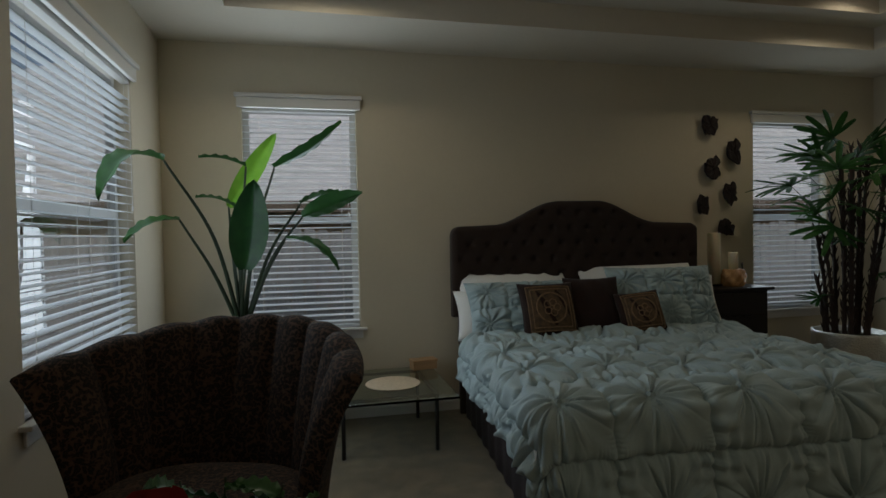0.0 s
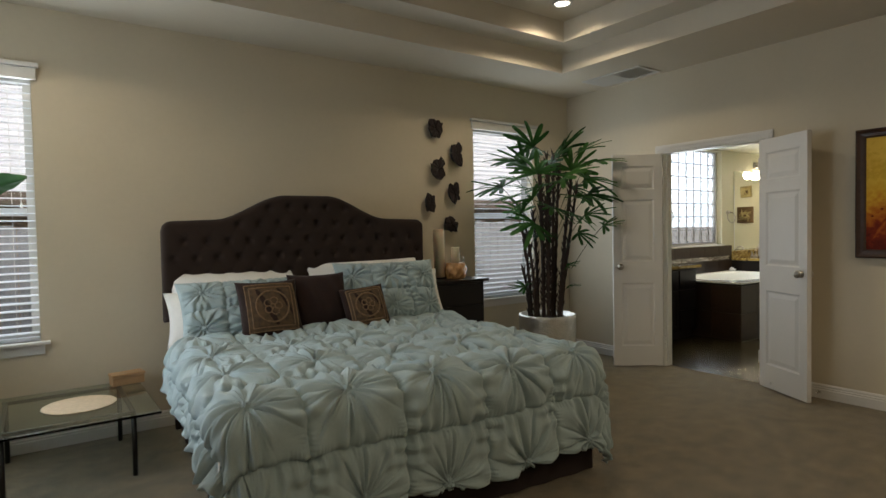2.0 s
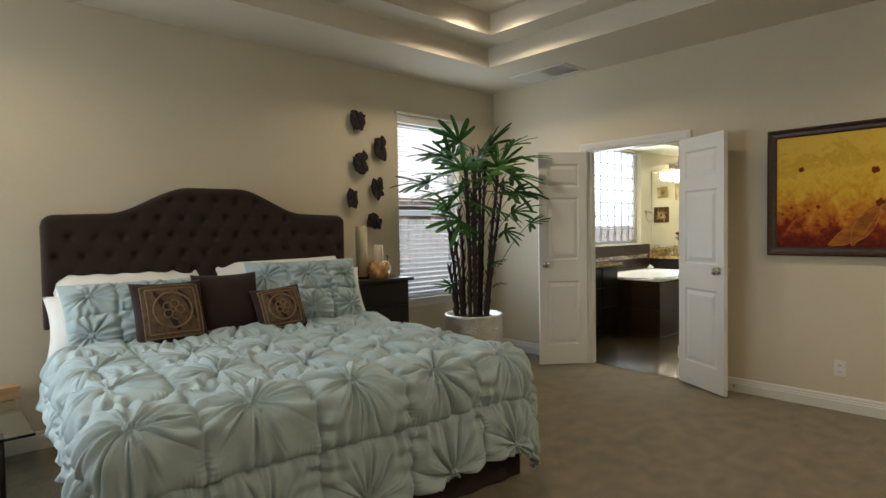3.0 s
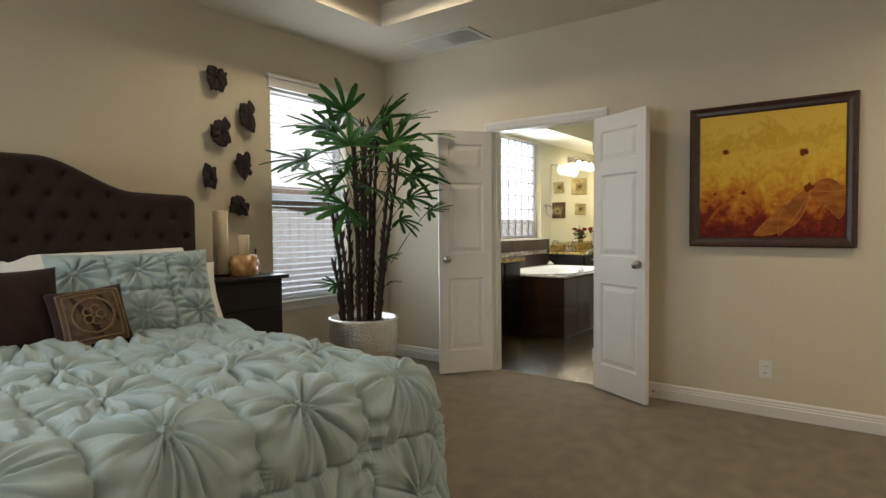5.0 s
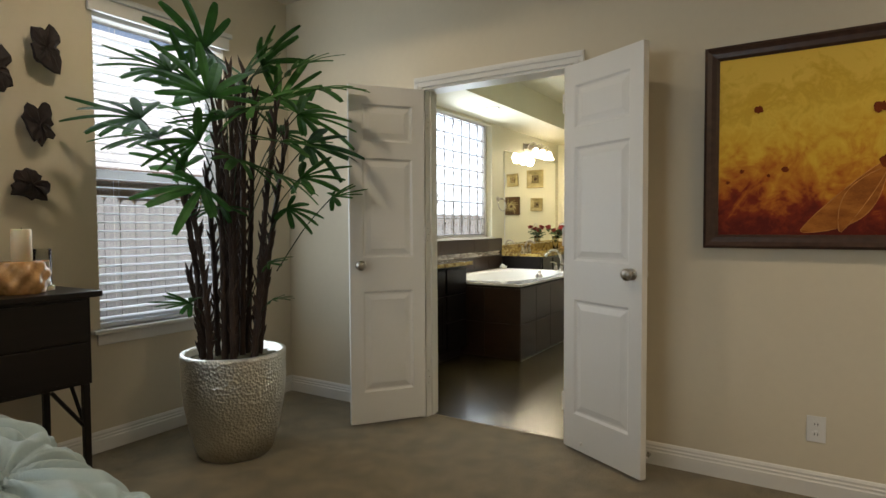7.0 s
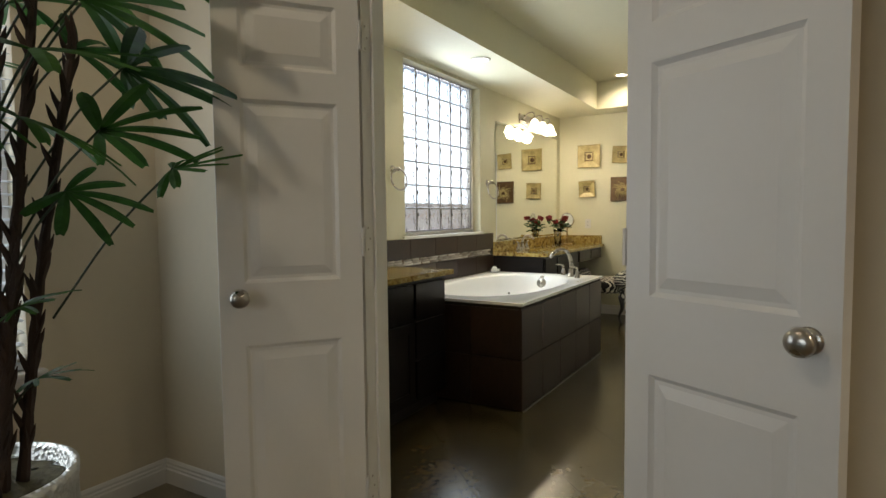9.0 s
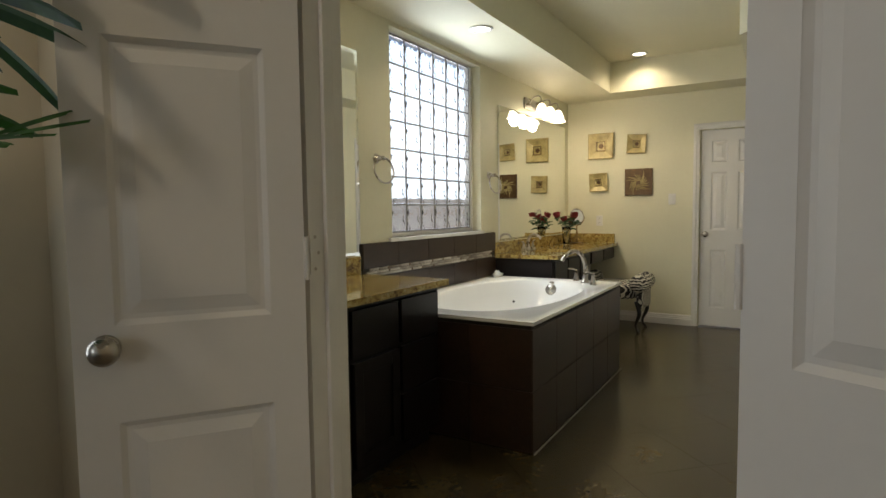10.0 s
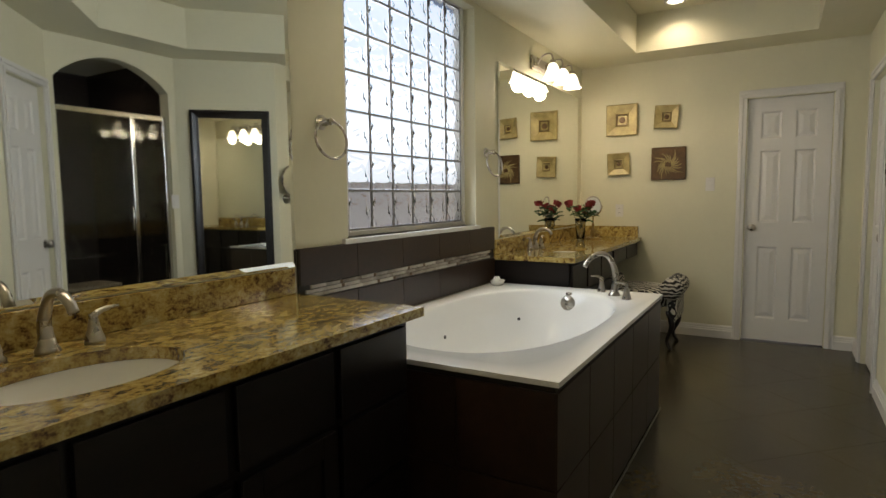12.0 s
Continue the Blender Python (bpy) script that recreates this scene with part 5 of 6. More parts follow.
# ---- setting: bathroom ----
structure("wall_north_bath", wall_with_holes(bmesh.new(), "x", YB, YB + 0.14, XD + 0.06, BX + 0.14, 0, 3.0, [GB]), BATHPAINT, "cream painted bathroom wall with a window opening")
structure("wall_west_bath", wall_with_holes(bmesh.new(), "y", XD + 0.06, XD + 0.12, 0.5, YB, 0, 3.0, [DOOR]), BATHPAINT, "cream painted bathroom wall with the door opening")
structure("wall_east_bath", wall_with_holes(bmesh.new(), "y", BX, BX + 0.12, 0.5, YB, 0, 3.0, [(2.84, 3.44, 0, 2.045)]), BATHPAINT, "cream painted bathroom wall with a door")
structure("floor_bath", boxed(XD + 0.06, BX + 0.14, 0.5, YB + 0.14, -0.1, -0.004), GROUT, "dark grout bed of the bathroom floor")


def line_wall(name, p, q, h, holes, label, mat=None):
    """A wall from p to q with the room on its right hand."""
    p, q = Vector(p), Vector(q)
    ob = structure(name, wall_with_holes(bmesh.new(), "x", 0, 0.11, 0, (q - p).length, 0, h, holes), mat or BATHPAINT, label)
    ob.matrix_basis = pose(p.x, p.y, 0, 0, 0, math.degrees(math.atan2(q.y - p.y, q.x - p.x)))
    return ob


Y1, Y2, Y3 = 2.63, 2.05, 2.55
line_wall("wall_south_bath", (BX, Y1), (9.07, Y1), 3.0, [(0.38, 1.10, 0, 2.045)], "cream painted bathroom wall with a door")
line_wall("wall_angled_bath", (9.07, Y1), (8.49, Y2), 3.0, [], "cream painted angled bathroom wall")
line_wall("wall_closet_bath", (7.50, Y2), (7.00, Y3), 3.0, [(0.075, 0.635, 0, 2.045)], "cream painted angled wall with a closet door")
line_wall("wall_entry_bath", (7.00, Y3), (XD + 0.12, Y3), 3.0, [], "cream painted wall beside the entry")
# arched shower front
bm = bmesh.new()
SX0, SX1 = 7.545, 8.43
box(bm, 7.50, SX0, Y2 - 0.11, Y2, 0, 2.15)
box(bm, SX1, 8.49, Y2 - 0.11, Y2, 0, 2.15)
N = 14
arc = [(SX0 + (SX1 - SX0) * k / N, 2.15 + 0.20 * math.sin(math.pi * k / N) ** 0.8) for k in range(N + 1)]
for (a, za), (b, zb) in zip(arc, arc[1:]):
    prism(bm, [(a, za), (b, zb), (b, 3.0), (a, 3.0)], Y2 - 0.11, Y2, lambda x, z, h: (x, h, z))
box(bm, 7.50, SX0, Y2 - 0.11, Y2, 2.15, 3.0)
box(bm, SX1, 8.49, Y2 - 0.11, Y2, 2.15, 3.0)
structure("wall_shower_bath", bm, BATHPAINT, "cream painted wall with an arched shower opening")
bm = bmesh.new()
box(bm, 7.46, 7.52, 0.75, Y2 - 0.11, 0, 2.5)
box(bm, 8.49, 8.55, 0.75, Y2 - 0.11, 0, 2.5)
box(bm, 7.46, 8.55, 0.69, 0.75, 0, 2.5)
box(bm, 7.52, SX0 - 0.002, Y2 - 0.125, Y2 - 0.112, 0, 2.24)
box(bm, SX1 + 0.002, 8.49, Y2 - 0.125, Y2 - 0.112, 0, 2.24)
structure("wall_shower", bm, TILECEIL, "dark tiled shower walls")

HOLE = [(10.47, 4.27), (6.0, 4.27), (6.0, 3.05), (7.08, 3.05), (7.68, 2.42), (8.36, 2.42), (8.94, 2.98), (10.47, 2.98)]
OUT = [(XD + 0.06, 0.55), (BX + 0.12, 0.55), (BX + 0.12, YB + 0.1), (XD + 0.06, YB + 0.1)]


def plate_with_hole(bm, outer, hole, z):
    """A flat sheet with a hole; returns the hole's vertices."""
    vo, vh = [bm.verts.new((x, y, z)) for x, y in outer], [bm.verts.new((x, y, z)) for x, y in hole]
    es = [bm.edges.new((v[i], v[(i + 1) % len(v)])) for v in (vo, vh) for i in range(len(v))]
    bmesh.ops.triangle_fill(bm, edges=es, use_beauty=True, use_dissolve=False)
    return vo, vh


def skirt(bm, loop, z):
    low = [bm.verts.new((v.co.x, v.co.y, z)) for v in loop]
    for i in range(len(loop)):
        j = (i + 1) % len(loop)
        bm.faces.new((loop[i], loop[j], low[j], low[i]))
    return low


bm = bmesh.new()
vo, vh = plate_with_hole(bm, OUT, HOLE, ZB)
top = skirt(bm, vh, 2.76)
bm.faces.new(top)
roof = [bm.verts.new((x, y, 2.95)) for x, y in OUT]
for i in range(4):
    bm.faces.new((vo[i], vo[(i + 1) % 4], roof[(i + 1) % 4], roof[i]))
bm.faces.new(roof)
structure("ceiling_bath", bm, BATHPAINT, "cream tray ceiling of the bathroom")

bm = bmesh.new()
for s, e, w in (((BX, Y1, 0), (BX, 2.775, 0), (-1, 0, 0)), ((BX, 3.505, 0), (BX, YB, 0), (-1, 0, 0)), ((BX, Y1, 0), (BX - 0.315, Y1, 0), (0, 1, 0)), ((BX - 1.165, Y1, 0), (9.07, Y1, 0), (0, 1, 0)), ((9.07, Y1, 0), (8.49, Y2, 0), (-0.707, 0.707, 0)), ((7.00, Y3, 0), (XD + 0.12, Y3, 0), (0, 1, 0)), ((XD + 0.12, DOOR[1] + 0.065, 0), (XD + 0.12, 4.2, 0), (1, 0, 0))):
    moulding(bm, BASE, s, e, w)
structure("baseboard_bath", bm, WHITE, "white painted moulded bathroom baseboard")

casing("trim_door_east", pose(BX, 3.44, 0, 0, 0, -90), 0.60, 2.045, "white moulded trim round the far door")
panel_door("door_3", pose(BX + 0.03, 3.437, 0.012, 0, 0, -90), 0.594, 2, "white closed six panel bathroom door", knob_x=0.055, hinge=False)
casing("trim_door_south", pose(BX - 0.38, Y1, 0, 0, 0, 180), 0.72, 2.045, "white moulded trim round a side door")
panel_door("door_4", pose(BX - 0.383, Y1 - 0.03, 0.012, 0, 0, 180), 0.714, 2, "white closed six panel side door", hinge=False)
cm = pose(7.50, Y2, 0, 0, 0, 135)
casing("trim_door_closet", cm @ pose(0.075, 0, 0), 0.56, 2.045, "white moulded trim round the closet door")
panel_door("door_5", cm @ pose(0.078, 0.03, 0.012), 0.554, 2, "white closed six panel closet door", knob_x=0.055, hinge=False)

# glass block window in its reveal
win = thing("window_4", pose(7.46, 4.925, 1.11), "glass block window with wavy translucent blocks", "window", kind="structure")
bw, bh = 1.11 / 6, 1.30 / 7
bm = boxed(0.0035, bw - 0.0035, 0, 0.022, 0.0035, bh - 0.0035, bevel=0.007)
me = mesh_of(bm, "glass_block", WAVY)
for i in range(6):
    for j in range(7):
        b = piece("glass_block", me, win, Matrix.Translation((i * bw, 0, j * bh)))
        b.visible_shadow = False
bm = bmesh.new()
for i in range(7):
    box(bm, i * bw - 0.004, i * bw + 0.004, 0.004, 0.018, 0, 1.30)
for j in range(8):
    for i in range(6):
        box(bm, i * bw + 0.004, (i + 1) * bw - 0.004, 0.004, 0.018, j * bh - 0.004, j * bh + 0.004)
part("mortar", bm, CAULK, win, "grey joints between the blocks")
bm = bmesh.new()
for a in ((-0.035, -0.006, -0.03, 1.335), (1.116, 1.145, -0.03, 1.335), (-0.006, 1.116, 1.306, 1.335), (-0.006, 1.116, -0.03, -0.006)):
    box(bm, a[0], a[1], -0.006, 0.062, a[2], a[3], 0.003)
part("window_frame", bm, WHITE, win)
structure("window_sill_bath", boxed(GB[0] - 0.04, GB[1] + 0.03, YB - 0.02, YB + 0.14, GB[2] - 0.025, GB[2], bevel=0.005), WHITE, "white painted window stool", "trim")
structure("wall_window_fill", wall_with_holes(bmesh.new(), "x", 4.935, 4.99, GB[0], GB[1], GB[2], GB[3], [(7.428, 8.60, 1.10, 2.44)]), WHITE, "white window reveal", "wall")


# ---- tub ----
TX0, TX1, TY0, TZ = 7.02, 8.84, 3.75, 0.685
tub = thing("bathtub", pose(0, 0, 0), "white drop in oval bathtub in a dark tiled surround", "bathtub")


def oval(cx, cy, rx, ry, n=72, p=2.35):
    return [(cx + math.copysign(abs(math.cos(a)) ** (2 / p), math.cos(a)) * rx, cy + math.copysign(abs(math.sin(a)) ** (2 / p), math.sin(a)) * ry) for a in [2 * math.pi * k / n for k in range(n)]]


cx, cy = 7.96, 4.30
bm = bmesh.new()
outer = [(TX0, TY0), (TX1, TY0), (TX1, 4.835), (TX0, 4.835)]
vo, vh = plate_with_hole(bm, outer, oval(cx, cy, 0.79, 0.445), TZ)
skirt(bm, vo, TZ - 0.018)
prev = vh
for dz, s in ((-0.006, 0.985), (-0.02, 0.965), (-0.10, 0.93), (-0.28, 0.86), (-0.38, 0.78), (-0.42, 0.62), (-0.425, 0.3)):
    cur = [bm.verts.new((x, y, TZ + dz)) for x, y in oval(cx, cy, 0.79 * s, 0.445 * s)]
    for i in range(len(cur)):
        j = (i + 1) % len(cur)
        bm.faces.new((prev[i], prev[j], cur[j], cur[i]))
    prev = cur
bm.faces.new(prev)
basin = part("basin", bm, PORCELAIN, tub, "glossy white acrylic basin and deck", smooth=True)
es = basin.modifiers.new("edges", "EDGE_SPLIT")
es.split_angle = radians(50)
part("surround_core", boxed(TX0 + 0.018, TX1 - 0.002, TY0 + 0.018, 4.83, 0, TZ - 0.43), SKIRT, tub)
bm = bmesh.new()
for a in ((TX0 + 0.018, TX1 - 0.002, TY0 + 0.018, TY0 + 0.05), (TX0 + 0.018, TX0 + 0.05, TY0 + 0.05, 4.83), (TX1 - 0.03, TX1 - 0.002, TY0 + 0.05, 4.83)):
    box(bm, *a, TZ - 0.43, TZ - 0.022)
part("surround_rim", bm, GROUT, tub)
tw = (TX1 - TX0 - 0.02) / 5
me1 = mesh_of(boxed(0.002, tw - 0.002, 0, 0.010, 0.002, 0.318, bevel=0.002), "tile", DARKTILE)
me2 = mesh_of(boxed(0, 0.010, 0.002, 0.358, 0.002, 0.318, bevel=0.002), "tile", DARKTILE)
for j in range(2):
    for k in range(5):
        piece("tile", me1, tub, Matrix.Translation((TX0 + 0.008 + k * tw, TY0 + 0.0075, 0.004 + j * 0.322)))
    for k in range(3):
        piece("tile", me2, tub, Matrix.Translation((TX0 + 0.0075, TY0 + 0.010 + k * 0.361, 0.004 + j * 0.322)))
part("shadow_strip", boxed(TX0 + 0.004, TX1, TY0 - 0.004, TY0 + 0.002, 0.0, 0.008), CAULK, tub, "pale caulk line along the floor")
bm = lathe(bmesh.new(), [(0.0005, 0), (0.044, 0), (0.045, 0.004), (0.036, 0.009), (0.010, 0.009), (0.010, 0.013), (0.0005, 0.014)], 24)
part("overflow_plate", bm, NICKEL, tub, "round brushed nickel overflow plate", smooth=True).matrix_basis = pose(8.700, 4.27, 0.612, 0, -80, 0)
part("overflow_cap", lathe(bmesh.new(), [(0.0005, 0), (0.022, 0), (0.020, 0.006), (0.0005, 0.008)], 20, squash=0.5), NICKEL, tub, smooth=True).matrix_basis = pose(8.724, 4.27, 0.664, 0, -55, 0) @ pose(0, 0, 0, 0, 0, 90)
for a in (0.6, 1.6, 3.0, 4.2):
    part("jet", lathe(bmesh.new(), [(0.0005, 0), (0.010, 0), (0.009, 0.004), (0.0005, 0.005)], 12), BLACKFRAME, tub).matrix_basis = Matrix.Translation((cx + 0.70 * math.cos(a), cy + 0.392 * math.sin(a), 0.52)) @ pose(0, 0, 0, 0, -80, math.degrees(a))


def gooseneck(name, m, reach, height, r, label):
    """Arched spout towards local +x on a flared base."""
    f = thing(name, m, label, "faucet")
    pts = curve([(0, 0, 0.02), (-0.006, 0, height * 0.5), (reach * 0.18, 0, height * 0.9), (reach * 0.52, 0, height), (reach * 0.85, 0, height * 0.88), (reach, 0, height * 0.72)], 7)
    n = len(pts)
    part("spout", tube(bmesh.new(), pts, [r * (1.35 - 0.45 * min(1, k / (n * 0.4))) for k in range(n)], 14), NICKEL, f, smooth=True)
    part("base", lathe(bmesh.new(), [(0.0005, 0), (r * 2.1, 0), (r * 2.05, 0.008), (r * 1.5, 0.02), (r * 1.32, 0.035), (0.0005, 0.036)], 20), NICKEL, f, smooth=True)
    return f


def tap(m, h, lever, label="brushed nickel tap handle with a curved lever"):
    t = thing("tap_handle", m, label, "tap")
    part("body", lathe(bmesh.new(), [(0.0005, 0), (0.026, 0), (0.025, 0.008), (0.016, h * 0.5), (0.011, h * 0.85), (0.012, h), (0.0005, h * 1.05)], 18), NICKEL, t, smooth=True)
    part("lever", tube(bmesh.new(), curve([(0, 0, h * 0.95), (lever * 0.4, 0, h * 1.12), (lever, 0, h * 1.16)], 5), [0.010, 0.009, 0.0085, 0.008, 0.0075, 0.007, 0.0068, 0.0066, 0.006, 0.005, 0.004], 10), NICKEL, t, smooth=True)


gooseneck("tub_faucet", pose(8.665, 3.985, TZ, 0, 0, 140), 0.20, 0.245, 0.016, "tall arched brushed nickel tub spout")
tap(pose(8.765, 4.085, TZ, 0, 0, 140), 0.085, 0.075)
tap(pose(8.570, 3.895, TZ, 0, 0, 140), 0.085, 0.075)
dish = thing("soap_dish", pose(8.74, 4.755, TZ), "small white shell soap dish on the tub edge", "soap dish")
part("dish", lathe(bmesh.new(), [(0.0005, 0), (0.045, 0), (0.066, 0.03), (0.062, 0.03), (0.042, 0.008), (0.0005, 0.006)], 24, squash=0.7), PORCELAIN, dish, smooth=True)
for x, z in ((-0.02, 0.03), (0.015, 0.026), (-0.045, 0.03)):
    part("shell", lathe(bmesh.new(), [(0.0005, -0.012), (0.018, -0.006), (0.016, 0.006), (0.003, 0.03)], 10, (x, 0, z)), PORCELAIN, dish, smooth=True)

# tile band behind the tub
band = thing("tile_backsplash", pose(0, 0, 0), "dark tile backsplash with a pale mosaic stick band", "backsplash", kind="structure")
BX0, BX1 = 7.035, 8.86
part("grout_bed", boxed(BX0, BX1, 4.838, 4.849, 0.688, 1.058), GROUT, band)
tw = (BX1 - BX0) / 5
up = mesh_of(boxed(0.0015, tw - 0.0015, 0, 0.011, 0.001, 0.148, bevel=0.0015), "tile", DARKTILE)
lo = mesh_of(boxed(0.0015, tw - 0.0015, 0, 0.011, 0.001, 0.160, bevel=0.0015), "tile", DARKTILE)
for k in range(5):
    piece("tile", up, band, Matrix.Translation((BX0 + k * tw, 4.830, 0.908)))
    piece("tile", lo, band, Matrix.Translation((BX0 + k * tw, 4.830, 0.690)))
rnd = random.Random(21)
sticks = [mesh_of(boxed(0.001, w - 0.001, 0, 0.010, 0.001, 0.016, bevel=0.001), "mosaic_stick", MOSAIC) for w in (0.13, 0.09, 0.11)]
small = mesh_of(boxed(0.001, 0.019, 0, 0.010, 0.001, 0.016, bevel=0.001), "mosaic_stick", BRONZE)
for j in range(3):
    x = BX0 + 0.03 * j
    while x < BX1 - 0.14:
        k = rnd.randrange(3)
        piece("mosaic_stick", sticks[k], band, Matrix.Translation((x, 4.829, 0.854 + j * 0.0175)))
        x += (0.13, 0.09, 0.11)[k]
        if rnd.random() < 0.4:
            piece("mosaic_stick", small, band, Matrix.Translation((x, 4.829, 0.854 + j * 0.0175)))
            x += 0.02


# ---- vanities ----
def vanity(name, m, w, d, zc, fronts, label):
    v = thing(name, m, label, "vanity cabinet")
    for nm, a in (("side_panel", (0, 0.02, -d + 0.03, -0.012)), ("side_panel", (w - 0.02, w, -d + 0.03, -0.012)), ("face_frame", (0.02, w - 0.02, -d + 0.03, -d + 0.05)), ("back_panel", (0.02, w - 0.02, -0.03, -0.012))):
        part(nm, boxed(*a, 0.10, zc - 0.034), ESPRESSO, v)
    part("bottom_panel", boxed(0.02, w - 0.02, -d + 0.05, -0.03, 0.10, 0.12), ESPRESSO, v)
    part("toe_kick", boxed(0.01, w - 0.01, -d + 0.09, -0.02, 0.0, 0.10), BLACKFRAME, v)
    for x0, x1, z0, z1 in fronts:
        y = -d + 0.03
        tall = z1 - z0 > 0.3
        front = part("door" if tall else "drawer", boxed(x0 + 0.006, x1 - 0.006, y - 0.019, y - 0.0005, z0 + 0.005, z1 - 0.005, bevel=0.003), ESPRESSO, v)
        if tall:
            for nm, a in (("stile", (x0 + 0.006, x0 + 0.066, z0 + 0.005, z1 - 0.005)), ("stile", (x1 - 0.066, x1 - 0.006, z0 + 0.005, z1 - 0.005)), ("rail", (x0 + 0.066, x1 - 0.066, z0 + 0.005, z0 + 0.065)), ("rail", (x0 + 0.066, x1 - 0.066, z1 - 0.065, z1 - 0.005))):
                part(nm, boxed(a[0], a[1], y - 0.027, y - 0.0185, a[2], a[3], bevel=0.003), ESPRESSO, front)
    return v


Z1 = 0.885
vanity("vanity_cabinet", pose(5.50, YB, 0), 1.47, 0.60, Z1, [(0.02, 0.36, 0.12, 0.60), (0.37, 0.71, 0.12, 0.60), (0.02, 0.36, 0.61, 0.83), (0.37, 0.71, 0.61, 0.83), (0.73, 1.08, 0.12, 0.60), (0.73, 1.08, 0.61, 0.83), (1.10, 1.45, 0.12, 0.36), (1.10, 1.45, 0.37, 0.60), (1.10, 1.45, 0.61, 0.83)], "dark espresso vanity cabinet with drawers and doors")


def countertop(name, x0, x1, y0, z, sink, label, end_splash=None):
    c = thing(name, pose(0, 0, 0), label, "countertop")
    sx, sy, rx, ry = sink
    hole = oval(sx, sy, rx, ry, 48, 2.1)
    bm = bmesh.new()
    vo, vh = plate_with_hole(bm, [(x0, y0), (x1, y0), (x1, 4.846), (x0, 4.846)], hole, z)
    skirt(bm, vo, z - 0.032)
    skirt(bm, vh, z - 0.032)
    part("slab", bm, GRANITE, c)
    part("backsplash", boxed(x0, x1, 4.822, 4.846, z + 0.0005, z + 0.102, bevel=0.003), GRANITE, c)
    if end_splash:
        part("end_splash", boxed(end_splash - 0.022, end_splash, y0 + 0.03, 4.821, z + 0.0005, z + 0.102, bevel=0.003), GRANITE, c)
    basin = thing("sink", pose(sx, sy, z), "white oval undermount sink basin", "sink")
    loops = [[(x - sx, y - sy, dz - 0.033) for x, y in oval(sx, sy, rx * s, ry * s, 48, 2.1)] for dz, s in ((-0.001, 1.03), (-0.05, 0.97), (-0.10, 0.82), (-0.13, 0.5), (-0.135, 0.12))]
    part("bowl", rings(bmesh.new(), loops, cap=False), PORCELAIN, basin, smooth=True)
    part("drain", lathe(bmesh.new(), [(0.0005, 0), (0.034, 0), (0.030, 0.004), (0.0005, 0.002)], 18, (0, 0, -0.166)), NICKEL, basin)
    return c


countertop("countertop", 5.475, 7.00, 4.225, Z1, (6.02, 4.50, 0.225, 0.165), "polished gold and brown granite countertop")
gooseneck("sink_faucet", pose(6.07, 4.75, Z1, 0, 0, -90), 0.135, 0.155, 0.014, "arched brushed nickel sink faucet")
tap(pose(6.185, 4.75, Z1, 0, 0, 0), 0.075, 0.07)
tap(pose(5.955, 4.75, Z1, 0, 0, 180), 0.075, 0.07)
Z2 = 0.868
vanity("vanity_cabinet", pose(8.87, YB, 0), 1.05, 0.56, Z2, [(0.02, 0.34, 0.12, 0.62), (0.36, 0.69, 0.12, 0.62), (0.71, 1.03, 0.12, 0.62), (0.02, 0.34, 0.63, 0.82), (0.36, 0.69, 0.63, 0.82), (0.71, 1.03, 0.63, 0.82)], "dark espresso vanity cabinet beside a knee space")
ap = thing("vanity_apron", pose(9.93, YB, 0), "dark espresso apron drawer under the makeup counter", "drawer")
part("body", boxed(0, 0.92, -0.53, -0.012, 0.70, Z2 - 0.034), ESPRESSO, ap)
for k in range(2):
    part("drawer", boxed(0.02 + 0.44 * k, 0.44 + 0.44 * k, -0.549, -0.5305, 0.71, 0.82, bevel=0.003), ESPRESSO, ap)
countertop("countertop", 8.855, BX - 0.002, 4.275, Z2, (9.42, 4.53, 0.22, 0.16), "polished gold and brown granite makeup counter", BX - 0.002)
gooseneck("sink_faucet", pose(9.42, 4.755, Z2, 0, 0, -90), 0.125, 0.15, 0.013, "arched brushed nickel sink faucet")
tap(pose(9.53, 4.755, Z2, 0, 0, 0), 0.075, 0.06)
tap(pose(9.31, 4.755, Z2, 0, 0, 180), 0.075, 0.06)

for x0, x1, z0, z1 in ((5.48, 7.03, Z1 + 0.104, 2.185), (8.95, 10.73, Z2 + 0.104, 2.165)):
    m = thing("wall_mirror", pose(0, 0, 0), "large wall mirror without a frame above granite", "mirror", "vanity mirrors")
    bm = bmesh.new()
    loops = [[(x0, 4.848, z0), (x1, 4.848, z0), (x1, 4.848, z1), (x0, 4.848, z1)], [(x0, 4.845, z0), (x1, 4.845, z0), (x1, 4.845, z1), (x0, 4.845, z1)], [(x0 + 0.022, 4.842, z0 + 0.022), (x1 - 0.022, 4.842, z0 + 0.022), (x1 - 0.022, 4.842, z1 - 0.022), (x0 + 0.022, 4.842, z1 - 0.022)]]
    part("mirror_glass", rings(bm, loops), MIRROR, m)


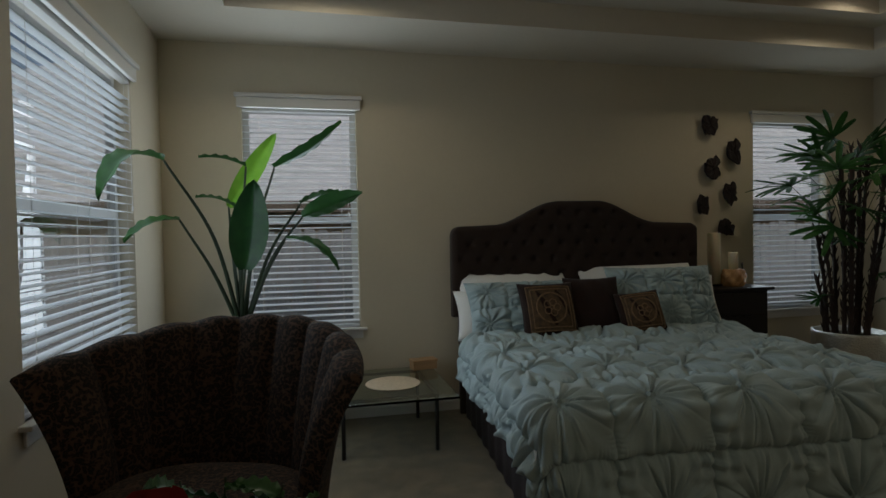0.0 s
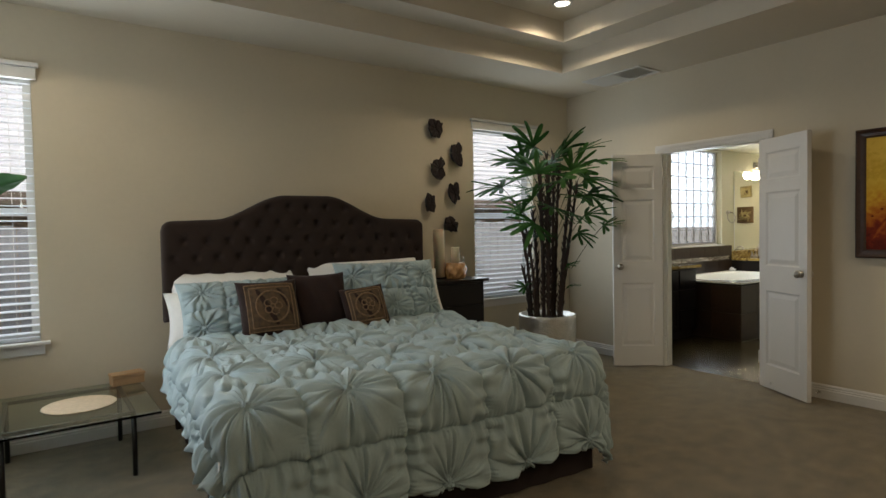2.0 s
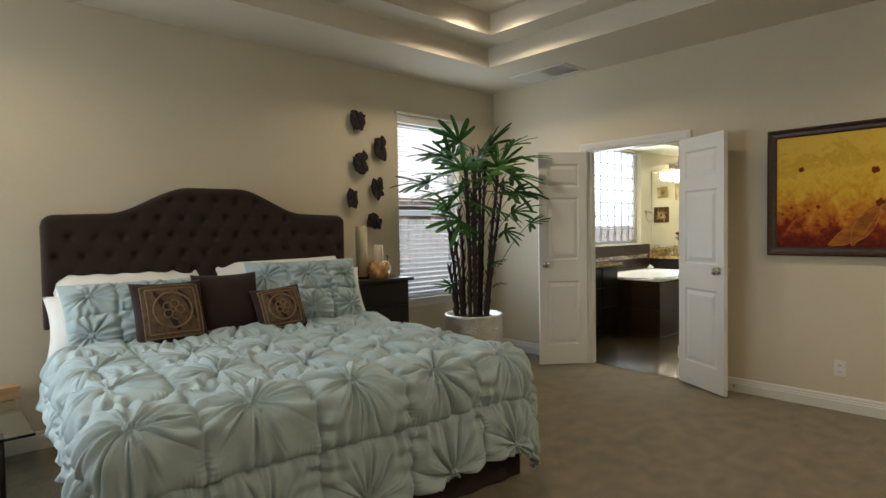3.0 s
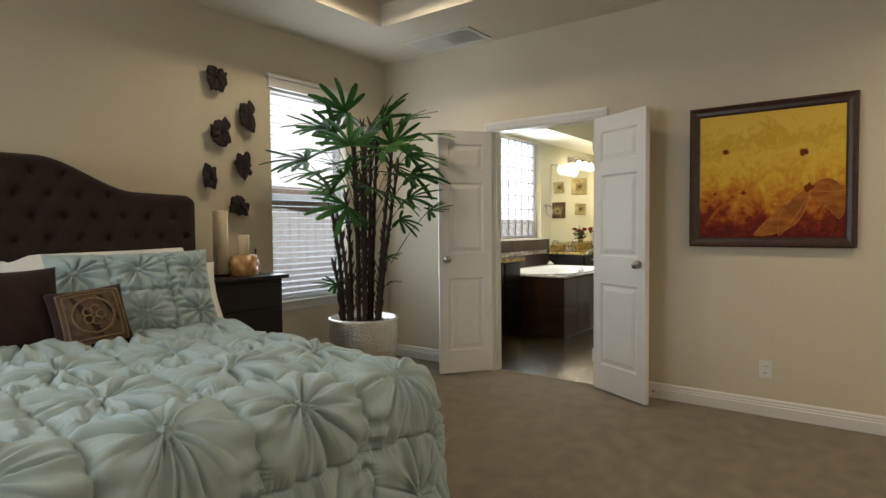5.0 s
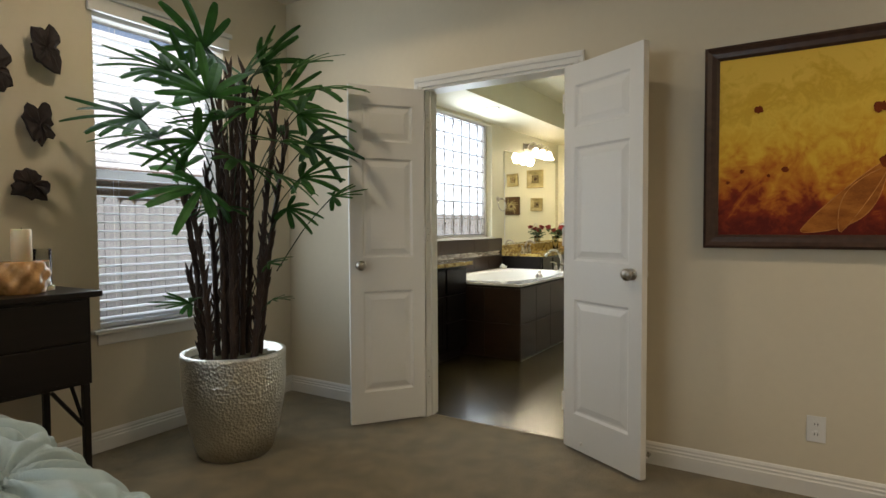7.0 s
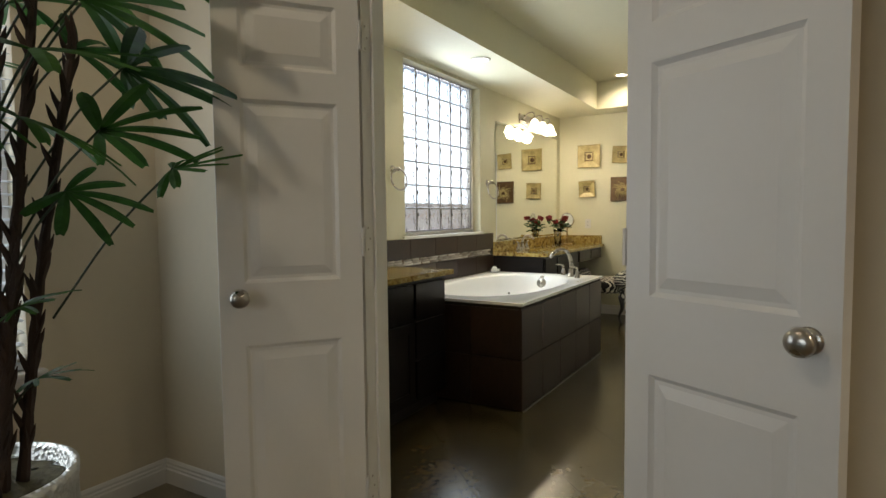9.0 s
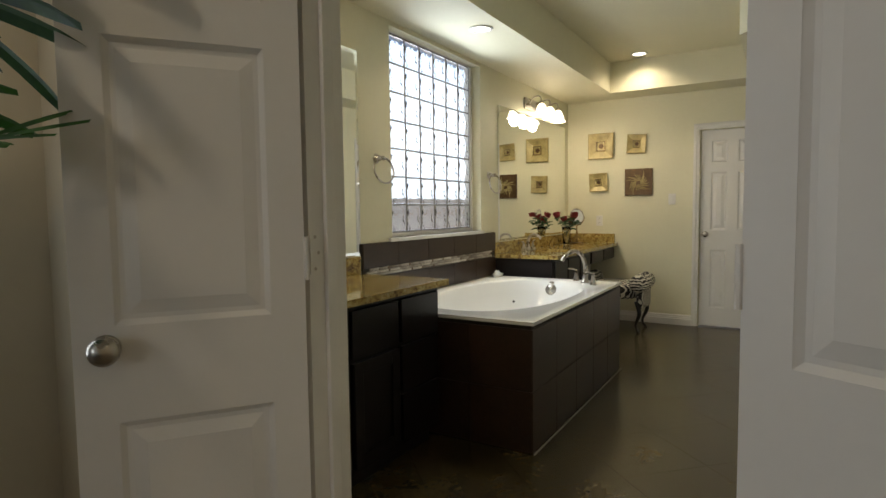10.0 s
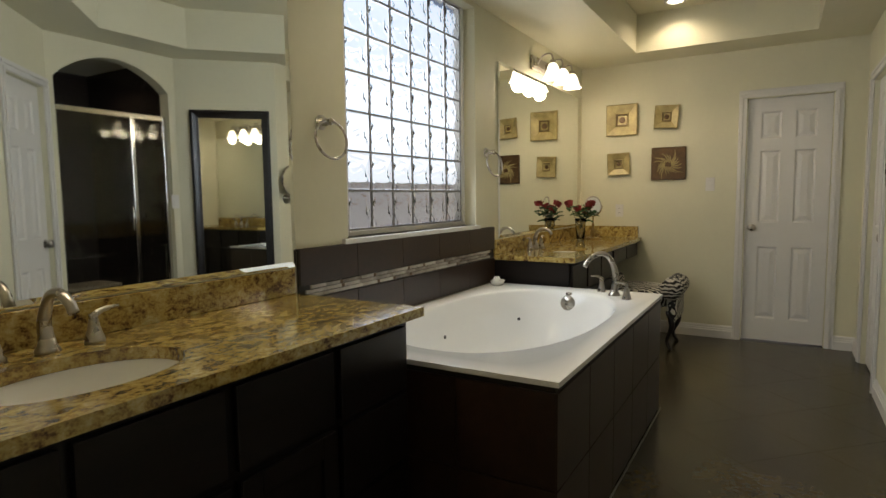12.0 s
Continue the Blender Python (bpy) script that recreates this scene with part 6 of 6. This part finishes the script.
def vanity_light(x, watts):
    v = thing("vanity_light", pose(x, YB, 2.27), "three shade brushed nickel vanity light, lit", "wall light")
    bm = boxed(-0.33, 0.33, -0.022, -0.001, -0.055, 0.055, bevel=0.012)
    box(bm, -0.30, 0.30, -0.030, -0.0225, -0.030, 0.030, 0.005)
    part("back_plate", bm, NICKEL, v)
    for k in (-1, 0, 1):
        cx = 0.235 * k
        part("arm", tube(bmesh.new(), curve([(cx, -0.025, 0.0), (cx, -0.07, 0.055), (cx, -0.135, 0.06), (cx, -0.15, 0.005)], 6), 0.007, 8), NICKEL, v, smooth=True)
        part("socket_cup", lathe(bmesh.new(), [(0.0005, 0.015), (0.020, 0.012), (0.026, -0.012), (0.024, -0.014)], 16, (cx, -0.15, 0)), NICKEL, v, smooth=True)
        part("shade", lathe(bmesh.new(), [(0.024, -0.014), (0.036, -0.03), (0.046, -0.06), (0.058, -0.10), (0.074, -0.125), (0.070, -0.125), (0.054, -0.10), (0.042, -0.06), (0.0005, -0.03)], 24, (cx, -0.15, 0), cap=False), SHADE, v, "frosted white bell shade, glowing", smooth=True)
        lamp("vanity_bulb", "POINT", pose(x + cx, YB - 0.15, 2.12), watts, WARM, size=0.05)


vanity_light(9.86, BULB)
vanity_light(6.25, BULB * 0.35)


def towel_ring(x, z):
    t = thing("towel_ring", pose(x, YB, z), "brushed nickel towel ring on the wall", "towel ring", "towel rings")
    r = lathe(bmesh.new(), [(0.0005, 0), (0.031, 0), (0.032, 0.006), (0.024, 0.014), (0.013, 0.04), (0.015, 0.062), (0.010, 0.068), (0.0005, 0.070)], 18)
    part("mount", r, NICKEL, t, smooth=True).matrix_basis = pose(0, -0.001, 0, 90)
    pts = [(0.080 * math.sin(a * math.pi / 16), -0.058, -0.086 + 0.080 * math.cos(a * math.pi / 16)) for a in range(33)]
    part("ring", tube(bmesh.new(), pts, 0.0062, 8), NICKEL, t, smooth=True).matrix_basis = pose(0, 0, 0, -10, 0, -10)


towel_ring(7.20, 1.575)
towel_ring(8.765, 1.545)


# ---- decorative tiles and plates on the far wall ----
def art_tile(y, z, s, kind_of, roll=0.0):
    a = thing("decorative_tile", pose(BX, y, z, 0, 0, -90) @ pose(0, 0, 0, 0, roll, 0), "square gold glazed wall tile with a raised rim" if kind_of == 0 else "square bronze wall tile with raised leaf fronds", "wall decoration", "decorative wall tiles")
    h = s / 2
    bm = bmesh.new()
    rings(bm, [[(sx * h * k, y, sz * h * k) for sx, sz in ((-1, -1), (1, -1), (1, 1), (-1, 1))] for k, y in ((0.9, -0.001), (1.0, -0.03), (0.94, -0.036), (0.42, -0.020), (0.36, -0.030), (0.30, -0.030), (0.28, -0.012))])
    if kind_of == 0:
        part("tile_body", bm, GOLDTILE, a)
        bm = bmesh.new()
        lathe(bm, [(0.0005, 0.006), (h * 0.14, 0.004), (h * 0.2, 0)], 10)
        part("centre_boss", bm, BRONZE, a, "dark bronze centre").matrix_basis = pose(0, -0.013, 0, 90)
        part("inner_band", rings(bmesh.new(), [[(sx * h * k, y, sz * h * k) for sx, sz in ((-1, -1), (1, -1), (1, 1), (-1, 1))] for k, y in ((0.36, -0.029), (0.345, -0.033), (0.315, -0.033), (0.30, -0.029))], cap=False), BRONZE, a)
    else:
        bm.free()
        part("tile_body", boxed(-h, h, -0.026, -0.001, -h, h, bevel=0.005), BRONZE, a)
        bm = bmesh.new()
        rn = random.Random(9)
        for k in range(22):
            ang = k * 6.283 / 22
            x0, z0 = 0.016 * math.cos(ang), 0.010 * math.sin(ang) - 0.01
            ln = h * rn.uniform(0.62, 0.98) / max(abs(math.cos(ang)), abs(math.sin(ang))) * 0.86
            pts = [(x0 + ln * t * math.cos(ang + 0.5 * t * t), -0.028, z0 + ln * t * math.sin(ang + 0.5 * t * t)) for t in (0.1, 0.35, 0.6, 0.85)]
            pts = [(max(-h + 0.006, min(h - 0.006, x)), y, max(-h + 0.006, min(h - 0.006, z))) for x, y, z in pts]
            tube(bm, pts, [0.003, 0.006, 0.005, 0.002], 6)
        part("fronds", bm, GOLDTILE, a, "raised gold fronds")


art_tile(4.465, 1.947, 0.285, 0)
art_tile(4.077, 1.947, 0.205, 0, 3)
art_tile(4.490, 1.545, 0.205, 0, -2)
art_tile(4.054, 1.535, 0.29, 1)
plate("light_switch", pose(BX, 3.71, 1.343, 0, 0, -90), "white rocker light switch by the door", "switch")
plate("wall_outlet", pose(BX, 4.48, 1.115, 0, 0, -90), "white duplex outlet above the counter", "outlet")
plate("light_switch", pose(8.445, Y2, 1.25, 0, 0, 180), "white rocker light switch beside the shower", "switch")

# ---- things on the makeup counter ----
rv = thing("rose_vase", pose(10.36, 4.70, Z2), "glass vase of dark red roses on the counter", "vase")
part("vase", lathe(bmesh.new(), [(0.0005, 0), (0.030, 0), (0.036, 0.02), (0.045, 0.15), (0.052, 0.19), (0.048, 0.19), (0.040, 0.15), (0.030, 0.014), (0.0005, 0.012)], 22), PANE, rv, "clear glass vase", smooth=True)
bouquet(rv, 0.17, 9, 0.10, 0.14, 2, 1.15, 5)


def round_mirror(parent, m, r):
    ringpts = [(r * math.cos(k * math.pi / 18), 0, r * math.sin(k * math.pi / 18)) for k in range(37)]
    part("rim", tube(bmesh.new(), ringpts, 0.007, 8), NICKEL, parent, smooth=True).matrix_basis = m
    part("mirror_glass", lathe(bmesh.new(), [(0.0005, 0.004), (r, 0.003), (r, -0.003), (0.0005, -0.004)], 30), MIRROR, parent).matrix_basis = m @ pose(0, 0, 0, 90)


mm = thing("makeup_mirror", pose(10.47, 4.62, Z2, 0, 0, -40), "round swivel makeup mirror on an ornate brass stand", "mirror")
round_mirror(mm, pose(0, 0, 0.30, -8), 0.082)
part("stem", lathe(bmesh.new(), [(0.008, 0.02), (0.014, 0.05), (0.007, 0.09), (0.013, 0.12), (0.006, 0.15), (0.006, 0.20)], 14), OLDBRASS, mm, smooth=True)
part("yoke", tube(bmesh.new(), [(0.095 * math.cos(a), 0, 0.30 + 0.095 * math.sin(a)) for a in [math.pi + k * math.pi / 14 for k in range(15)]], 0.0045, 8), OLDBRASS, mm, smooth=True)
bm = lathe(bmesh.new(), [(0.0005, 0), (0.07, 0), (0.072, 0.008), (0.05, 0.018), (0.0005, 0.02)], 24)
for k in range(6):
    a = k * math.pi / 3
    tube(bm, curve([(0.05 * math.cos(a), 0.05 * math.sin(a), 0.01), (0.06 * math.cos(a + 0.3), 0.06 * math.sin(a + 0.3), 0.05), (0.02 * math.cos(a), 0.02 * math.sin(a), 0.09)], 5), 0.004, 6)
part("base", bm, OLDBRASS, mm, "ornate openwork brass base", smooth=True)

st = thing("vanity_stool", pose(10.40, 4.18, 0), "zebra print stool with a rolled edge and dark legs", "stool")
loops = [[(x, y, z) for x, y in squircle(0.23 * s, 0.25 * s, 40)] for z, s in ((0.34, 0.9), (0.36, 1.0), (0.44, 1.02), (0.48, 0.97), (0.50, 0.75), (0.505, 0.3))]
part("seat", rings(bmesh.new(), loops), ZEBRA, st, "zebra print seat", smooth=True)
for s in (-1, 1):
    pr = [(0.0005, -0.24), (0.05, -0.235), (0.085, -0.215), (0.09, 0), (0.085, 0.215), (0.05, 0.235), (0.0005, 0.24)]
    part("roll", lathe(bmesh.new(), pr, 20), ZEBRA, st, "zebra print bolster roll", smooth=True).matrix_basis = pose(0, s * 0.27, 0.50, 0, 90, 0)
    part("side_panel", boxed(-0.20, 0.20, s * 0.27 - 0.05, s * 0.27 + 0.03, 0.24, 0.50, bevel=0.03, seg=3), ZEBRA, st, smooth=True)
    for x in (-0.17, 0.17):
        part("leg", tube(bmesh.new(), curve([(x, s * 0.25, 0.32), (x * 1.1, s * 0.28, 0.20), (x * 0.95, s * 0.24, 0.08), (x * 1.1, s * 0.27, 0.0)], 5), [0.026, 0.026, 0.025, 0.024, 0.023, 0.022, 0.020, 0.018, 0.016, 0.014, 0.013, 0.013, 0.013, 0.014, 0.015, 0.016], 8), BLACKFRAME, st, smooth=True)

# ---- framed mirror on the angled wall ----
fm = thing("framed_mirror", pose(8.80, 2.36, 1.215, 0, 0, -135), "tall wall mirror in a wide black frame", "mirror")
HW, HH = 0.325, 0.8125
prof = [(0, 0.001), (0, 0.030), (0.02, 0.038), (0.05, 0.026), (0.068, 0.022), (0.068, 0.001)]
for (a, b), nm in ((((-HW, -HH), (HW, -HH)), 0), (((HW, -HH), (HW, HH)), 1), (((HW, HH), (-HW, HH)), 2), (((-HW, HH), (-HW, -HH)), 3)):
    d = Vector((b[0] - a[0], b[1] - a[1])).normalized()
    inn = Vector((-d.y, d.x))
    bm = bmesh.new()
    rings(bm, [[(p[0] + inn.x * o + d.x * o * s, -y, p[1] + inn.y * o + d.y * o * s) for o, y in prof] for p, s in ((a, 1), (b, -1))])
    part("frame_side", bm, BLACKFRAME, fm)
part("mirror_glass", boxed(-HW + 0.06, HW - 0.06, -0.014, -0.008, -HH + 0.06, HH - 0.06), MIRROR, fm)
wm = thing("shaving_mirror", pose(9.16, Y1, 1.265, 0, 0, 180), "round nickel shaving mirror on a swing arm", "mirror")
part("mount", lathe(bmesh.new(), [(0.0005, 0), (0.045, 0), (0.045, 0.01), (0.015, 0.02), (0.0005, 0.022)], 20), NICKEL, wm, smooth=True).matrix_basis = pose(0, -0.001, 0, 90)
part("arm", tube(bmesh.new(), curve([(0, -0.02, 0), (0.05, -0.04, 0.0), (0.02, -0.065, 0.01), (0.0, -0.07, 0.03)], 6), 0.007, 8), NICKEL, wm, smooth=True)
round_mirror(wm, pose(0, -0.07, 0.16, 0, 0, -9), 0.128)
part("back_shell", lathe(bmesh.new(), [(0.0005, -0.022), (0.10, -0.020), (0.126, -0.012), (0.126, 0.0)], 30), NICKEL, wm, smooth=True).matrix_basis = pose(0, -0.07, 0.16, 0, 0, -9) @ pose(0, 0, 0, 90)

# ---- shower ----
sd = thing("shower_door", pose(0, Y2 - 0.06, 0), "framed glass shower door in brushed metal", "shower door")
bm = bmesh.new()
for a in ((SX0 + 0.002, SX0 + 0.03, 0.1, 1.96), (SX1 - 0.03, SX1 - 0.002, 0.1, 1.96), (8.12, 8.15, 0.1, 1.92), (SX0 + 0.03, SX1 - 0.03, 1.92, 1.96), (SX0 + 0.03, SX1 - 0.03, 0.08, 0.10)):
    box(bm, a[0], a[1], -0.015, 0.015, a[2], a[3], 0.003)
part("frame", bm, CHROME, sd)
for a, b in ((SX0 + 0.03, 8.12), (8.15, SX1 - 0.03)):
    p = part("glass_panel", boxed(a, b, -0.003, 0.003, 0.10, 1.92), SHOWERGLASS, sd)
    p.visible_shadow = False
part("handle", tube(bmesh.new(), curve([(8.08, 0.004, 1.02), (8.08, 0.05, 1.04), (8.08, 0.05, 1.2), (8.08, 0.004, 1.22)], 5), 0.007, 8), CHROME, sd, smooth=True)
structure("floor_shower_curb", boxed(SX0, SX1, Y2 - 0.11, Y2, 0, 0.08, bevel=0.006), TILECEIL, "dark tiled shower curb", "floor")
bench = thing("shower_bench", pose(7.50, 0.75, 0), "dark tiled shower bench with a pale top", "bench")
part("body", boxed(0.002, 0.985, 0.002, 0.35, 0, 0.46), TILECEIL, bench)
part("seat_top", boxed(0.002, 0.985, 0.002, 0.37, 0.461, 0.49, bevel=0.004), TANMAT, bench)
bt = thing("bottle", pose(7.98, 0.95, 0.49), "white shampoo bottle on the shower bench", "bottle")
part("body", lathe(bmesh.new(), [(0.0005, 0), (0.035, 0), (0.036, 0.16), (0.014, 0.19), (0.014, 0.2), (0.0005, 0.2)], 18), WHITE, bt, smooth=True)
part("cap", lathe(bmesh.new(), [(0.0005, 0.2), (0.017, 0.2), (0.017, 0.225), (0.0005, 0.225)], 14), BLACKFRAME, bt)

can_light(pose(7.83, 4.44, ZB), "lit round recessed light over the tub", CAN_BATH)
can_light(pose(10.27, 3.94, 2.76), "lit round recessed light in the tray ceiling", CAN_BATH)
can_light(pose(8.0, 1.45, ZB), "lit round recessed light in the shower", CAN_BATH * 0.5)

# ---- bathroom floor tiles, laid diagonally ----
def clip(poly, inside, cut):
    out = []
    for a, b in zip(poly, poly[1:] + poly[:1]):
        if inside(a):
            out.append(a)
        if inside(a) != inside(b):
            out.append(cut(a, b))
    return out


fl = bpy.data.objects["floor_bath"]
T = 0.455
edge = XD + 0.064
for i in range(-18, 19):
    for j in range(-18, 19):
        c = Vector((7.0 + (i + j) * T * 0.7071, 3.62 + (j - i) * T * 0.7071))
        if not (XD - 0.2 < c.x < BX + 0.3 and 0.8 < c.y < 5.1):
            continue
        k = (T / 2 - 0.0012) * 1.41421
        poly = [(c.x + k, c.y), (c.x, c.y + k), (c.x - k, c.y), (c.x, c.y - k)]
        poly = clip(poly, lambda p: p[0] > edge, lambda a, b: (edge, a[1] + (b[1] - a[1]) * (edge - a[0]) / (b[0] - a[0])))
        lim = BX + 0.01
        poly = clip(poly, lambda p: p[0] < lim, lambda a, b: (lim, a[1] + (b[1] - a[1]) * (lim - a[0]) / (b[0] - a[0]))) if len(poly) > 2 else poly
        if len(poly) < 3:
            continue
        bm = bmesh.new()
        prism(bm, poly, -0.0038, 0.0)
        part("tile", bm, BATHFLOOR, fl)
structure("trim_threshold", boxed(XD + 0.052, XD + 0.066, DOOR[0] + 0.012, DOOR[1] - 0.012, -0.002, 0.004, bevel=0.001), CARPET, "tucked carpet edge at the doorway", "trim")
